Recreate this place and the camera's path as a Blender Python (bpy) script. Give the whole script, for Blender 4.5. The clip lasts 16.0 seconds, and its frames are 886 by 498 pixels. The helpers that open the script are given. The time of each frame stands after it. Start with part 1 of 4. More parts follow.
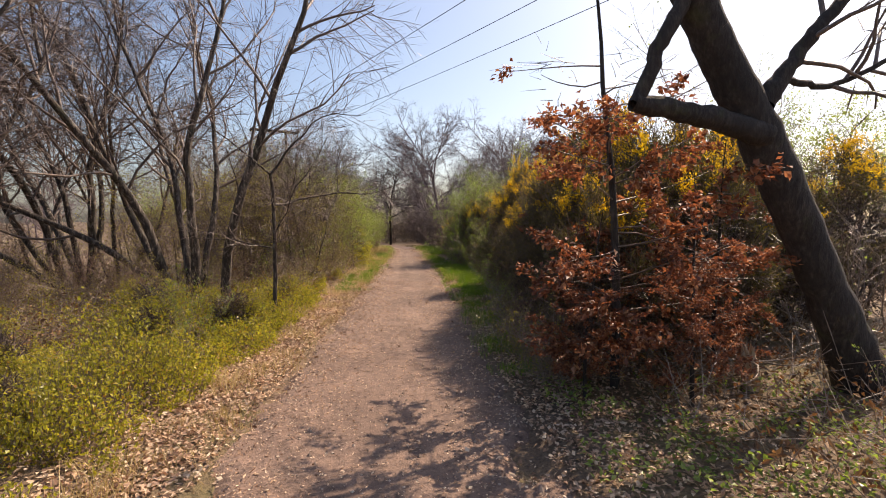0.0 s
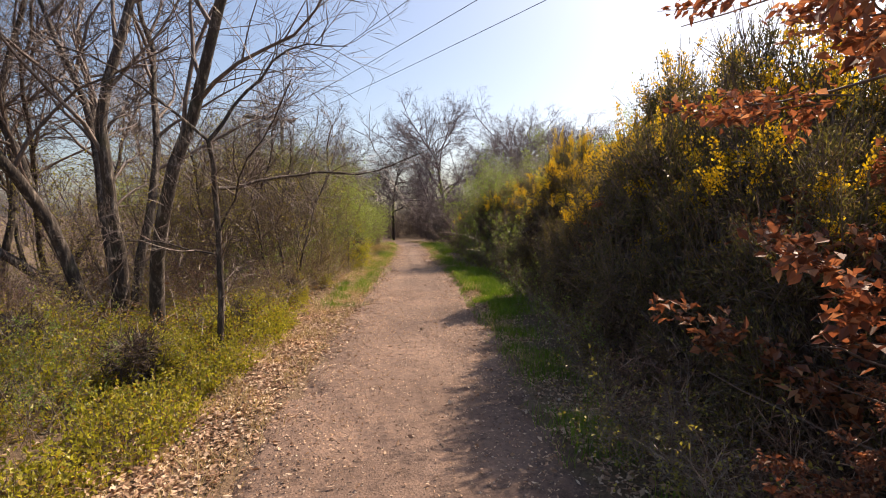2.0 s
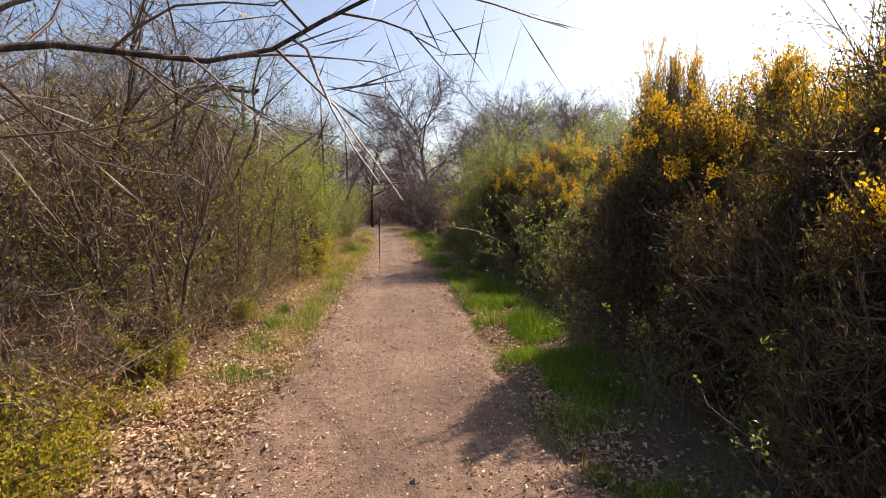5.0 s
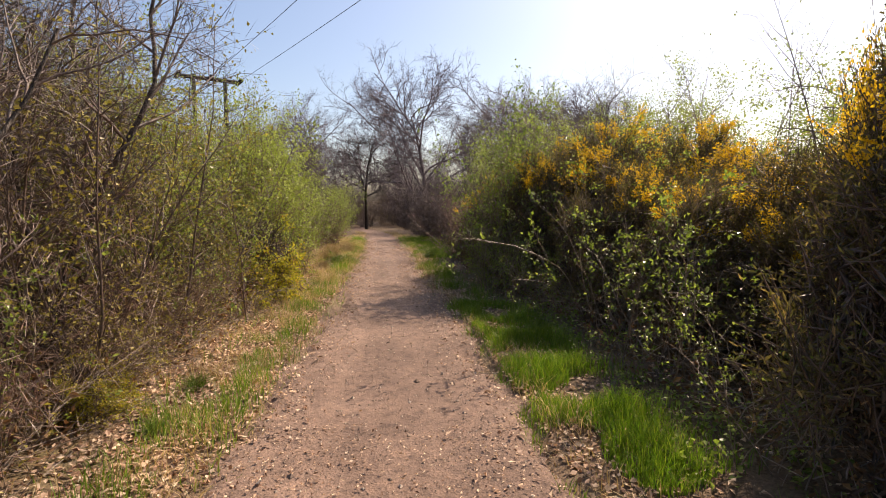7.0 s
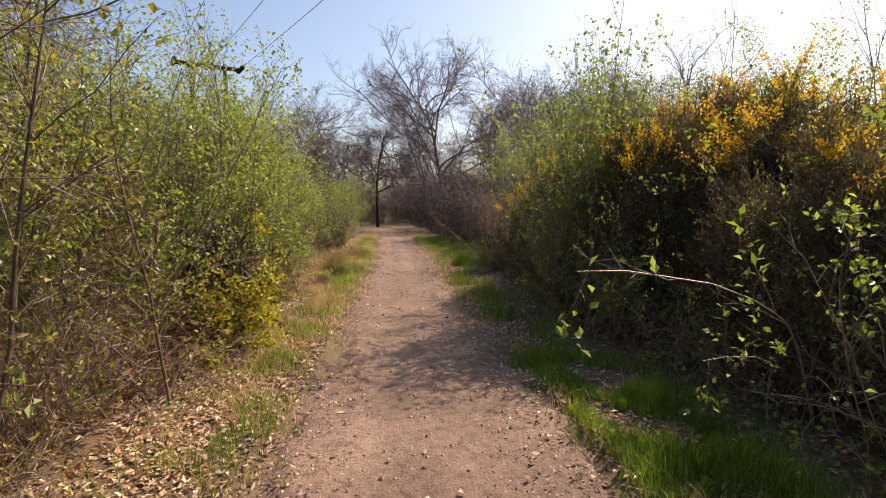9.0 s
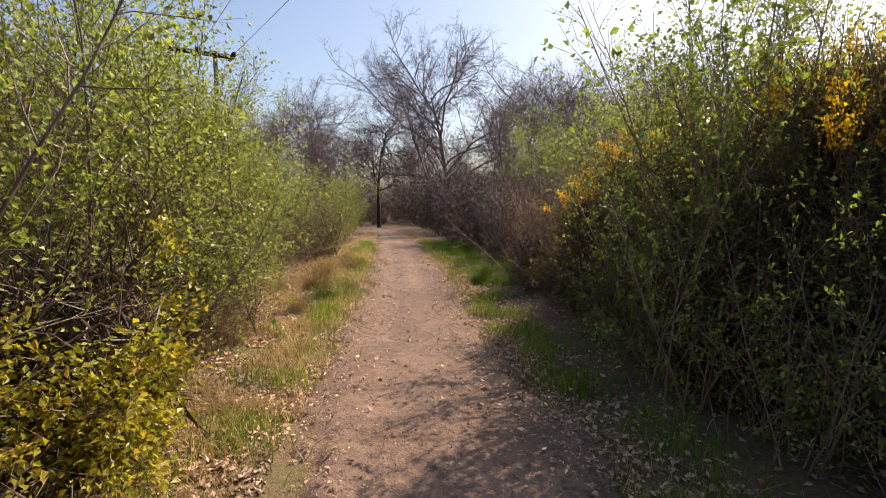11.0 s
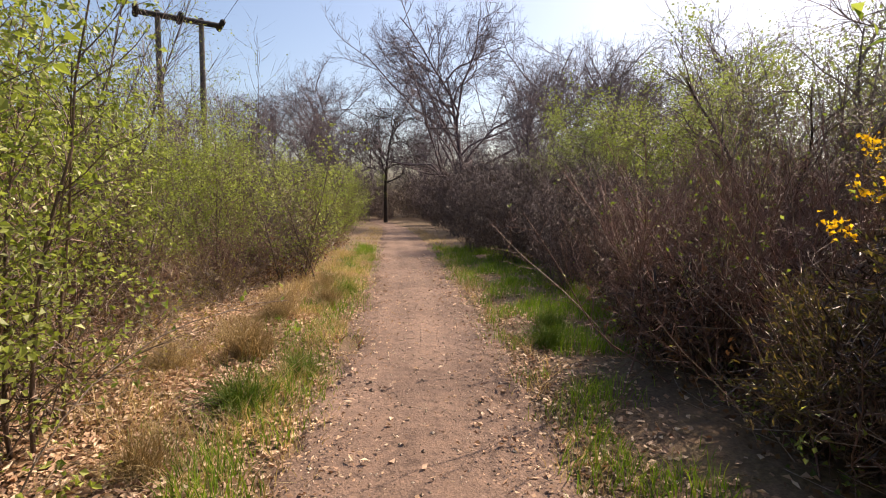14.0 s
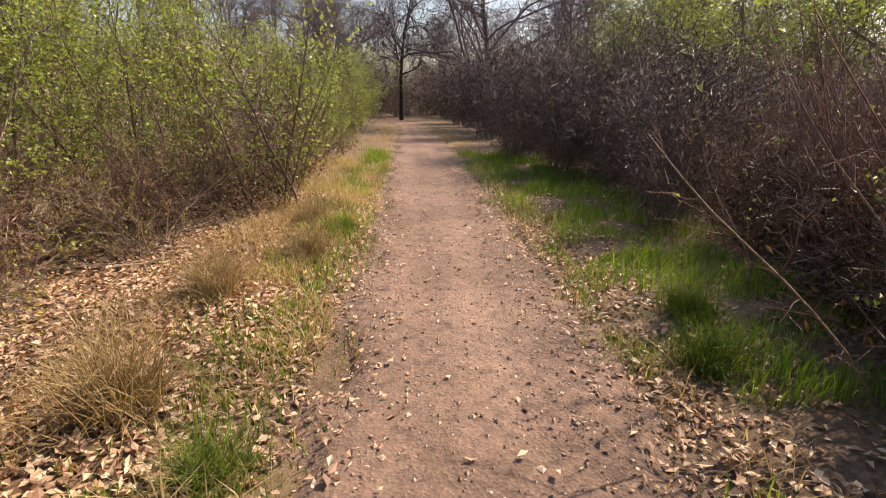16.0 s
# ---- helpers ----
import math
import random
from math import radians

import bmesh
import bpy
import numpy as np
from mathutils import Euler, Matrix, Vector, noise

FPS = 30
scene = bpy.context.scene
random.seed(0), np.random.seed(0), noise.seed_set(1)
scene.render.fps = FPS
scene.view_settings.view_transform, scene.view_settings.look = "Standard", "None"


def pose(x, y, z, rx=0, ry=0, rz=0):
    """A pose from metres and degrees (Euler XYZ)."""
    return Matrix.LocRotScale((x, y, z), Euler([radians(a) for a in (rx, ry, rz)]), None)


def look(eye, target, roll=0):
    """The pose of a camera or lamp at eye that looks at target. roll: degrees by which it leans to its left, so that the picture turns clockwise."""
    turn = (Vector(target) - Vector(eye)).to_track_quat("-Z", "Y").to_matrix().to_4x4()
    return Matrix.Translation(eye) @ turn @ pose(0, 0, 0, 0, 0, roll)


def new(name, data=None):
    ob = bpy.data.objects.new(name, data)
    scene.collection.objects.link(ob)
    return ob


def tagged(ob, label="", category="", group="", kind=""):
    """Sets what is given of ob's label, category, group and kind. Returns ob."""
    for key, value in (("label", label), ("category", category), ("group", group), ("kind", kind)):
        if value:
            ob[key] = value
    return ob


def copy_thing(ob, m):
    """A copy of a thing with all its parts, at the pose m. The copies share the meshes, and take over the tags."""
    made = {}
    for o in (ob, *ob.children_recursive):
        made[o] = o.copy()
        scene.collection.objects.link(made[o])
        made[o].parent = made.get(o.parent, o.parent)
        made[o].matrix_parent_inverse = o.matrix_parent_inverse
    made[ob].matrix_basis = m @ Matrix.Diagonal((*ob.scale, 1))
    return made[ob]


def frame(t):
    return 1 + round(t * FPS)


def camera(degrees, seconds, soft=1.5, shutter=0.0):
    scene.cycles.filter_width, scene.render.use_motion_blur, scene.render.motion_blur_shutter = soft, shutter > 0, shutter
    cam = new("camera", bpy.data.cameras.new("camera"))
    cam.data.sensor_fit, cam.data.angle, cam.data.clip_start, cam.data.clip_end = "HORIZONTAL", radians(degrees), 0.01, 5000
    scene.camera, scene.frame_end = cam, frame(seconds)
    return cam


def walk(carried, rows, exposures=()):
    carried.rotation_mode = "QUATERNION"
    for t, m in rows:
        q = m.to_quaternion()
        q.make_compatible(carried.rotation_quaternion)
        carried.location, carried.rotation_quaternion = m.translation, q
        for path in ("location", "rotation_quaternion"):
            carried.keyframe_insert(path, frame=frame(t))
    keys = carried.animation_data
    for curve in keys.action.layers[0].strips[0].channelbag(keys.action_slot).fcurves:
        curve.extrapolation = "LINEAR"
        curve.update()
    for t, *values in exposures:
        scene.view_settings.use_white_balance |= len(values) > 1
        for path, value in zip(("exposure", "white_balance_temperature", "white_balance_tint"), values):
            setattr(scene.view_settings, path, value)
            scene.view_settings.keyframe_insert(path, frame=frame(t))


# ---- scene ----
cam = camera(83.6, 16.0, 1.0)
METRES, EYE, TILT, LEAN, TURN = 20.8, 1.65, 0.0, 0.0, 0.0
ROWS = [
    (0.0, 0.0, 0.0, 0.0, -0.02, -3.42, 0.26),
    (0.5, -0.0055, 0.0342, -0.0013, 0.14, -3.18, 0.54),
    (1.0, -0.0067, 0.0676, -0.002, -0.02, -3.48, 0.32),
    (1.5, -0.0107, 0.1015, -0.0019, -0.1, -3.72, 0.81),
    (2.0, -0.0149, 0.1332, -0.0013, 0.29, -4.06, 0.18),
    (2.5, -0.0179, 0.1661, 0.0001, 0.13, -4.54, 0.57),
    (3.0, -0.0218, 0.1996, -0.0002, 0.21, -5.03, 0.74),
    (3.5, -0.0211, 0.233, -0.0001, -0.43, -5.67, 1.01),
    (4.0, -0.0247, 0.2665, -0.0006, -0.95, -5.76, 0.69),
    (6.5, -0.0302, 0.4337, -0.0046, -2.81, -5.83, 0.05),
    (7.0, -0.0346, 0.4678, -0.0047, -2.43, -5.63, -0.15),
    (7.5, -0.0364, 0.4997, -0.0068, -2.24, -6.08, -0.08),
    (8.0, -0.0419, 0.533, -0.007, -1.95, -6.21, -0.09),
    (8.5, -0.0455, 0.5643, -0.0074, -1.5, -6.29, 0.04),
    (9.0, -0.0494, 0.5966, -0.0076, -1.17, -6.03, 0.16),
    (11.5, -0.0602, 0.7362, -0.0094, -0.75, -6.06, -0.66),
    (12.0, -0.0615, 0.7657, -0.0095, -0.01, -6.4, -0.63),
    (12.5, -0.0659, 0.795, -0.0095, 0.47, -6.69, -0.98),
    (13.0, -0.0658, 0.825, -0.0104, 0.23, -6.76, -1.23),
    (13.5, -0.07, 0.8545, -0.011, 0.27, -6.87, -1.69),
    (14.0, -0.0715, 0.8831, -0.0104, 0.1, -6.79, -1.48),
    (14.5, -0.0775, 0.9113, -0.0111, 0.5, -6.89, -1.37),
    (15.0, -0.0793, 0.9392, -0.0122, 0.2, -7.92, -1.56),
    (15.5, -0.0819, 0.967, -0.0138, 1.08, -12.62, -1.68),
    (16.0, -0.0839, 0.994, -0.0167, 2.08, -18.35, -1.61),
]
WAY = [(t, pose(0, 0, EYE, TILT, LEAN, TURN) @ pose(METRES * x, METRES * y, METRES * z, 90 + pitch, roll, yaw)) for t, x, y, z, yaw, pitch, roll in ROWS]
walk(cam, WAY, [(0.0, 0.62, 6800, 15), (13.5, 0.64, 6750, 15), (16.0, 0.78, 6850, 15)])

# ---- light ----
SUN_EL, SUN_AZ = 45.0, 48.0          # degrees above the horizon; degrees to the right of the way ahead
world = bpy.data.worlds.new("sky")
scene.world = world
world.use_nodes = True
wn = world.node_tree.nodes
sky = wn.new("ShaderNodeTexSky")
sky.sky_type, sky.sun_disc = "NISHITA", False
sky.sun_elevation, sky.sun_rotation = radians(SUN_EL), radians(SUN_AZ)
sky.air_density, sky.dust_density, sky.ozone_density = 1.0, 2.2, 1.6
wn["Background"].inputs["Strength"].default_value = 0.118
world.node_tree.links.new(sky.outputs[0], wn["Background"].inputs["Color"])
sun_data = bpy.data.lights.new("sun", "SUN")
sun_data.energy, sun_data.angle, sun_data.color = 5.0, radians(0.55), (1.0, 0.82, 0.63)
sun = new("sun", sun_data)
toward = Vector((math.sin(radians(SUN_AZ)) * math.cos(radians(SUN_EL)), math.cos(radians(SUN_AZ)) * math.cos(radians(SUN_EL)), math.sin(radians(SUN_EL))))
sun.matrix_world = look(toward * 50, (0, 0, 0))


# ---- materials ----
def nodes_of(name):
    m = bpy.data.materials.new(name)
    m.use_nodes = True
    return m, m.node_tree.nodes, m.node_tree.links


def ramp_node(n, stops):
    r = n.new("ShaderNodeValToRGB")
    e = r.color_ramp.elements
    while len(e) < len(stops):
        e.new(0.5)
    for i, (p, c) in enumerate(stops):
        e[i].position, e[i].color = p, (*c, 1)
    return r


def noise_node(n, l, scale, detail=4, rough=0.6, stretch=None, coord="Object"):
    tc = n.new("ShaderNodeTexCoord")
    mp = n.new("ShaderNodeMapping")
    if stretch:
        mp.inputs["Scale"].default_value = stretch
    t = n.new("ShaderNodeTexNoise")
    t.inputs["Scale"].default_value, t.inputs["Detail"].default_value, t.inputs["Roughness"].default_value = scale, detail, rough
    l.new(tc.outputs[coord], mp.inputs["Vector"])
    l.new(mp.outputs["Vector"], t.inputs["Vector"])
    return t


def mixed(n, l, a, b, fac, mode="MIX"):
    x = n.new("ShaderNodeMix")
    x.data_type, x.blend_type = "RGBA", mode
    for sock, v in ((x.inputs[6], a), (x.inputs[7], b), (x.inputs[0], fac)):
        if isinstance(v, (int, float)):
            sock.default_value = v
        elif isinstance(v, tuple):
            sock.default_value = (*v, 1)
        else:
            l.new(v, sock)
    return x.outputs[2]


def leaf_mat(name, stops, through_colour, thin=0.45, rough=0.55):
    """Leaf: colour differs from leaf to leaf and in broad patches, light passes through."""
    m, n, l = nodes_of(name)
    geo = n.new("ShaderNodeNewGeometry")
    r = ramp_node(n, stops)
    l.new(geo.outputs["Random Per Island"], r.inputs["Fac"])
    patch = noise_node(n, l, 1.3, 2)
    pr = ramp_node(n, [(0.3, (0.72, 0.72, 0.72)), (0.7, (1.15, 1.12, 1.0))])
    l.new(patch.outputs["Fac"], pr.inputs["Fac"])
    col = mixed(n, l, r.outputs["Color"], pr.outputs["Color"], 1.0, "MULTIPLY")
    b = n["Principled BSDF"]
    b.inputs["Roughness"].default_value = rough
    l.new(col, b.inputs["Base Color"])
    tr = n.new("ShaderNodeBsdfTranslucent")
    l.new(mixed(n, l, col, through_colour, 1.0, "MULTIPLY"), tr.inputs["Color"])
    mx = n.new("ShaderNodeMixShader")
    mx.inputs[0].default_value = thin
    l.new(b.outputs[0], mx.inputs[1])
    l.new(tr.outputs[0], mx.inputs[2])
    l.new(mx.outputs[0], n["Material Output"].inputs["Surface"])
    return m


def bark_mat(name, dark, mid, light, scale=9.0, bump=0.5, moss=0.0, rough=0.85):
    m, n, l = nodes_of(name)
    fine = noise_node(n, l, scale * 3, 6, 0.7, (1, 1, 0.25))
    broad = noise_node(n, l, scale * 0.25, 3, 0.6)
    r = ramp_node(n, [(0.3, dark), (0.52, mid), (0.72, light)])
    l.new(fine.outputs["Fac"], r.inputs["Fac"])
    br = ramp_node(n, [(0.35, (0.65, 0.65, 0.65)), (0.7, (1.2, 1.2, 1.2))])
    l.new(broad.outputs["Fac"], br.inputs["Fac"])
    col = mixed(n, l, r.outputs["Color"], br.outputs["Color"], 1.0, "MULTIPLY")
    if moss:
        mn = noise_node(n, l, 2.2, 5, 0.7)
        mr = ramp_node(n, [(0.55, (0, 0, 0)), (0.68, (moss, moss, moss))])
        l.new(mn.outputs["Fac"], mr.inputs["Fac"])
        col = mixed(n, l, col, (0.09, 0.11, 0.025), mr.outputs["Color"])
    b = n["Principled BSDF"]
    b.inputs["Roughness"].default_value = rough
    l.new(col, b.inputs["Base Color"])
    bp = n.new("ShaderNodeBump")
    bp.inputs["Strength"].default_value, bp.inputs["Distance"].default_value = bump, 0.035
    l.new(fine.outputs["Fac"], bp.inputs["Height"])
    l.new(bp.outputs["Normal"], b.inputs["Normal"])
    return m


def earth_mat(name, stops, fine_stops, scale=1.2, fine=60.0, bump=0.6):
    m, n, l = nodes_of(name)
    broad = noise_node(n, l, scale, 5, 0.65)
    grain = noise_node(n, l, fine, 5, 0.75)
    r = ramp_node(n, stops)
    l.new(broad.outputs["Fac"], r.inputs["Fac"])
    g = ramp_node(n, fine_stops)
    l.new(grain.outputs["Fac"], g.inputs["Fac"])
    b = n["Principled BSDF"]
    b.inputs["Roughness"].default_value = 0.92
    l.new(mixed(n, l, r.outputs["Color"], g.outputs["Color"], 1.0, "MULTIPLY"), b.inputs["Base Color"])
    bp = n.new("ShaderNodeBump")
    bp.inputs["Strength"].default_value, bp.inputs["Distance"].default_value = bump, 0.02
    l.new(grain.outputs["Fac"], bp.inputs["Height"])
    l.new(bp.outputs["Normal"], b.inputs["Normal"])
    return m


M_GROUND = earth_mat("woodland_soil", [(0.3, (0.10, 0.07, 0.045)), (0.5, (0.19, 0.13, 0.08)), (0.7, (0.15, 0.13, 0.05))], [(0.3, (0.45, 0.42, 0.4)), (0.55, (1, 1, 1)), (0.75, (1.6, 1.5, 1.4))], 0.9, 38.0, 1.0)
M_PATH = earth_mat("sandy_gravel", [(0.25, (0.118, 0.078, 0.060)), (0.5, (0.197, 0.133, 0.101)), (0.75, (0.282, 0.195, 0.150))], [(0.3, (0.45, 0.43, 0.42)), (0.45, (0.95, 0.95, 0.95)), (0.6, (1.05, 1.05, 1.03)), (0.75, (1.55, 1.5, 1.45))], 0.8, 120.0, 0.35)
def gravel(m):
    """Coarser stones pressed into the sand: cells of their own tint, and a finer relief."""
    n, l = m.node_tree.nodes, m.node_tree.links
    tc = n.new("ShaderNodeTexCoord")
    v = n.new("ShaderNodeTexVoronoi")
    v.inputs["Scale"].default_value = 62
    l.new(tc.outputs["Object"], v.inputs["Vector"])
    tint = ramp_node(n, [(0.0, (0.42, 0.40, 0.40)), (0.22, (0.8, 0.78, 0.77)), (0.7, (1.05, 1.03, 1.0)), (0.93, (1.15, 1.12, 1.08)), (1.0, (1.75, 1.7, 1.6))])
    sep = n.new("ShaderNodeSeparateColor")
    l.new(v.outputs["Color"], sep.inputs["Color"])
    l.new(sep.outputs["Red"], tint.inputs["Fac"])
    bsdf = n["Principled BSDF"]
    mid = noise_node(n, l, 13.0, 6, 0.7)
    mr = ramp_node(n, [(0.32, (0.5, 0.48, 0.48)), (0.48, (0.95, 0.95, 0.95)), (0.7, (1.25, 1.22, 1.18))])
    l.new(mid.outputs["Fac"], mr.inputs["Fac"])
    l.new(mixed(n, l, bsdf.inputs["Base Color"].links[0].from_socket, mr.outputs["Color"], 1.0, "MULTIPLY"), bsdf.inputs["Base Color"])
    old = bsdf.inputs["Base Color"].links[0].from_socket
    l.new(mixed(n, l, old, tint.outputs["Color"], 0.42, "MULTIPLY"), bsdf.inputs["Base Color"])
    bp = n.new("ShaderNodeBump")
    bp.inputs["Strength"].default_value, bp.inputs["Distance"].default_value = 0.4, 0.008
    l.new(v.outputs["Distance"], bp.inputs["Height"])
    l.new(bsdf.inputs["Normal"].links[0].from_socket, bp.inputs["Normal"])
    l.new(bp.outputs["Normal"], bsdf.inputs["Normal"])


gravel(M_PATH)
M_PEBBLE = leaf_mat("pebble", [(0, (0.16, 0.12, 0.10)), (0.5, (0.34, 0.25, 0.19)), (1, (0.55, 0.47, 0.40))], (0.0, 0.0, 0.0), 0.0, 0.8)
M_BARK = bark_mat("dark_bark", (0.018, 0.014, 0.012), (0.045, 0.035, 0.029), (0.10, 0.082, 0.068), 9, 1.0, 0.3)
M_BIRCH = bark_mat("birch_bark", (0.022, 0.017, 0.014), (0.075, 0.057, 0.046), (0.42, 0.36, 0.29), 6, 0.9, 0.2)
M_TWIG = bark_mat("brown_twig", (0.07, 0.05, 0.04), (0.155, 0.11, 0.086), (0.28, 0.21, 0.165), 14, 0.3, 0.0, 0.45)
M_PALETWIG = bark_mat("pale_twig", (0.13, 0.09, 0.065), (0.27, 0.205, 0.155), (0.46, 0.39, 0.31), 14, 0.3, 0.0, 0.4)
M_PURPLE = bark_mat("purplish_twig", (0.075, 0.055, 0.062), (0.17, 0.13, 0.135), (0.29, 0.23, 0.23), 10, 0.3)
M_REDTWIG = bark_mat("reddish_bark", (0.085, 0.043, 0.034), (0.215, 0.115, 0.088), (0.44, 0.30, 0.24), 14, 0.3, 0.0, 0.45)
M_WOOD = bark_mat("bare_broken_wood", (0.25, 0.16, 0.09), (0.45, 0.32, 0.2), (0.6, 0.47, 0.33), 8, 0.4)
M_BIRCHLEAF = leaf_mat("fresh_birch_leaf", [(0, (0.175, 0.205, 0.045)), (0.5, (0.31, 0.37, 0.085)), (1, (0.48, 0.54, 0.20))], (1.08, 1.18, 0.65), 0.5, 0.4)
M_OLIVELEAF = leaf_mat("olive_hawthorn_leaf", [(0, (0.18, 0.15, 0.045)), (0.5, (0.32, 0.29, 0.075)), (1, (0.48, 0.42, 0.14))], (1.2, 1.2, 0.6), 0.45, 0.45)
M_BILBERRY = leaf_mat("bilberry_leaf", [(0, (0.15, 0.15, 0.028)), (0.45, (0.34, 0.335, 0.05)), (0.85, (0.52, 0.48, 0.09)), (1, (0.36, 0.20, 0.06))], (1.3, 1.3, 0.5), 0.55, 0.4)
M_ELDERLEAF = leaf_mat("elder_leaf", [(0, (0.13, 0.18, 0.045)), (0.6, (0.235, 0.31, 0.075)), (1, (0.40, 0.46, 0.17))], (1.2, 1.3, 0.6), 0.5, 0.35)
# Near-black brown of dead growth, with the bushes' inner shade put into the colour.
M_HEART = leaf_mat("dead_growth_and_shade", [(0, (0.03, 0.02, 0.016)), (0.6, (0.08, 0.052, 0.039)), (1, (0.19, 0.13, 0.095))], (1, 1, 1), 0.0, 0.5)
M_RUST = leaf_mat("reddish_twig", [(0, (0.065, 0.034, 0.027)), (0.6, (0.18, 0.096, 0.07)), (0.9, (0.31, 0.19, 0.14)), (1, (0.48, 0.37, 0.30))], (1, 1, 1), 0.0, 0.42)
M_GORSE = leaf_mat("gorse_spine", [(0, (0.05, 0.052, 0.022)), (0.5, (0.125, 0.115, 0.045)), (0.85, (0.21, 0.175, 0.08)), (1, (0.36, 0.26, 0.15))], (1.2, 1.2, 0.6), 0.4, 0.42)
M_FLOWER = leaf_mat("gorse_flower", [(0, (0.62, 0.42, 0.015)), (0.6, (0.84, 0.60, 0.03)), (1, (0.90, 0.72, 0.08))], (1.1, 1.0, 0.5), 0.5, 0.5)
M_BEECH = leaf_mat("dead_beech_leaf", [(0, (0.10, 0.042, 0.03)), (0.4, (0.22, 0.092, 0.05)), (0.8, (0.34, 0.155, 0.08)), (1, (0.48, 0.30, 0.18))], (1.3, 0.95, 0.75), 0.42, 0.5)
M_LITTER = leaf_mat("leaf_litter", [(0, (0.18, 0.10, 0.065)), (0.35, (0.42, 0.27, 0.18)), (0.8, (0.62, 0.46, 0.33)), (1, (0.76, 0.63, 0.48))], (1.1, 0.9, 0.7), 0.15, 0.6)
M_BRACKEN = leaf_mat("dead_bracken", [(0, (0.09, 0.05, 0.028)), (0.5, (0.20, 0.115, 0.06)), (1, (0.36, 0.23, 0.12))], (1.2, 0.95, 0.6), 0.3, 0.65)
M_GRASS = leaf_mat("green_grass", [(0, (0.09, 0.16, 0.02)), (0.6, (0.17, 0.29, 0.03)), (1, (0.32, 0.36, 0.08))], (1.2, 1.35, 0.5), 0.4, 0.45)
M_DRYGRASS = leaf_mat("dry_grass", [(0, (0.30, 0.23, 0.11)), (0.55, (0.52, 0.42, 0.23)), (1, (0.68, 0.58, 0.36))], (1.1, 1.0, 0.7), 0.45, 0.6)
M_POLE = bark_mat("weathered_pole_wood", (0.05, 0.045, 0.04), (0.10, 0.09, 0.075), (0.17, 0.15, 0.125), 6, 0.3)
M_METAL = bark_mat("dark_steel", (0.02, 0.02, 0.022), (0.035, 0.035, 0.038), (0.06, 0.06, 0.06), 20, 0.1)


# ---- the lie of the land ----
def edge_left(y):
    return float(np.interp(y, (-8, 3, 10, 15, 20, 25, 30, 40, 52, 64), (-1.45, -1.53, -1.77, -1.97, -2.2, -2.52, -3.05, -4.1, -5.6, -8.5)))


def edge_right(y):
    return float(np.interp(y, (-8, 3, 8, 12, 16, 20, 25, 30, 40, 52, 64), (0.95, 0.72, 0.42, 0.16, -0.16, -0.72, -1.12, -1.62, -2.6, -4.1, -6.8)))


def fall(y):
    """The land is level to the middle of the walk and then drops gently away."""
    s = min(max((y - 22) / 42, 0), 1)
    return -1.45 * s * s * (3 - 2 * s)


def land(x, y):
    a, b = edge_left(y), edge_right(y)
    out = max(a - x, x - b)
    rise = 0.02 + 0.05 * min(max(out, 0) / 1.2, 1) if out > 0 else -0.035
    bumps = 0.035 * noise.noise((x * 0.9, y * 0.9, 0.3)) + 0.02 * noise.noise((x * 2.7, y * 2.7, 4.0)) if abs(x) < 40 else 0
    return fall(y) + rise + (bumps if out > 0 else 0)


# ---- mesh tools ----
def mesh_object(name, verts, tris, material, parent=None, label="", smooth=False):
    """One mesh object out of arrays of corners and triangles (or four-cornered faces)."""
    verts, tris = np.asarray(verts, np.float32), np.asarray(tris, np.int32)
    k = tris.shape[1]
    me = bpy.data.meshes.new(name)
    me.vertices.add(len(verts))
    me.vertices.foreach_set("co", verts.ravel())
    me.loops.add(tris.size)
    me.loops.foreach_set("vertex_index", tris.ravel())
    me.polygons.add(len(tris))
    me.polygons.foreach_set("loop_start", np.arange(0, tris.size, k, dtype=np.int32))
    me.update(calc_edges=True)
    me.polygons.foreach_set("use_smooth", np.full(len(tris), smooth))
    me.materials.append(material)
    ob = new(name, me)
    if parent:
        ob.parent = parent
    if label:
        tagged(ob, label)
    return ob


def unit(v):
    return v / np.maximum(np.linalg.norm(v, axis=-1, keepdims=True), 1e-9)


def tubes(polys, sides):
    """Tapered tubes along polylines, each a pair (points, radii); four-cornered faces."""
    vs, fs, base = [], [], 0
    groups = {}
    for p, r in polys:
        groups.setdefault(len(p), []).append((p, r))
    for n, group in groups.items():
        P = np.array([g[0] for g in group])
        R = np.array([g[1] for g in group])
        T = unit(np.gradient(P, axis=1))
        mean = unit(P[:, -1] - P[:, 0])
        ref = np.where(np.abs(mean[:, 2:3]) > 0.8, np.array([[1.0, 0, 0]]), np.array([[0, 0, 1.0]]))
        A = unit(np.cross(T, ref[:, None, :]))
        B = np.cross(T, A)
        ang = np.arange(sides) * 2 * math.pi / sides
        ring = P[:, :, None, :] + R[:, :, None, None] * (np.cos(ang)[None, None, :, None] * A[:, :, None, :] + np.sin(ang)[None, None, :, None] * B[:, :, None, :])
        count = len(group)
        vs.append(ring.reshape(-1, 3))
        idx = base + np.arange(count * n * sides).reshape(count, n, sides)
        nxt = np.roll(idx, -1, axis=2)
        fs.append(np.stack([idx[:, :-1], nxt[:, :-1], nxt[:, 1:], idx[:, 1:]], -1).reshape(-1, 4))
        base += count * n * sides
    return np.concatenate(vs), np.concatenate(fs)


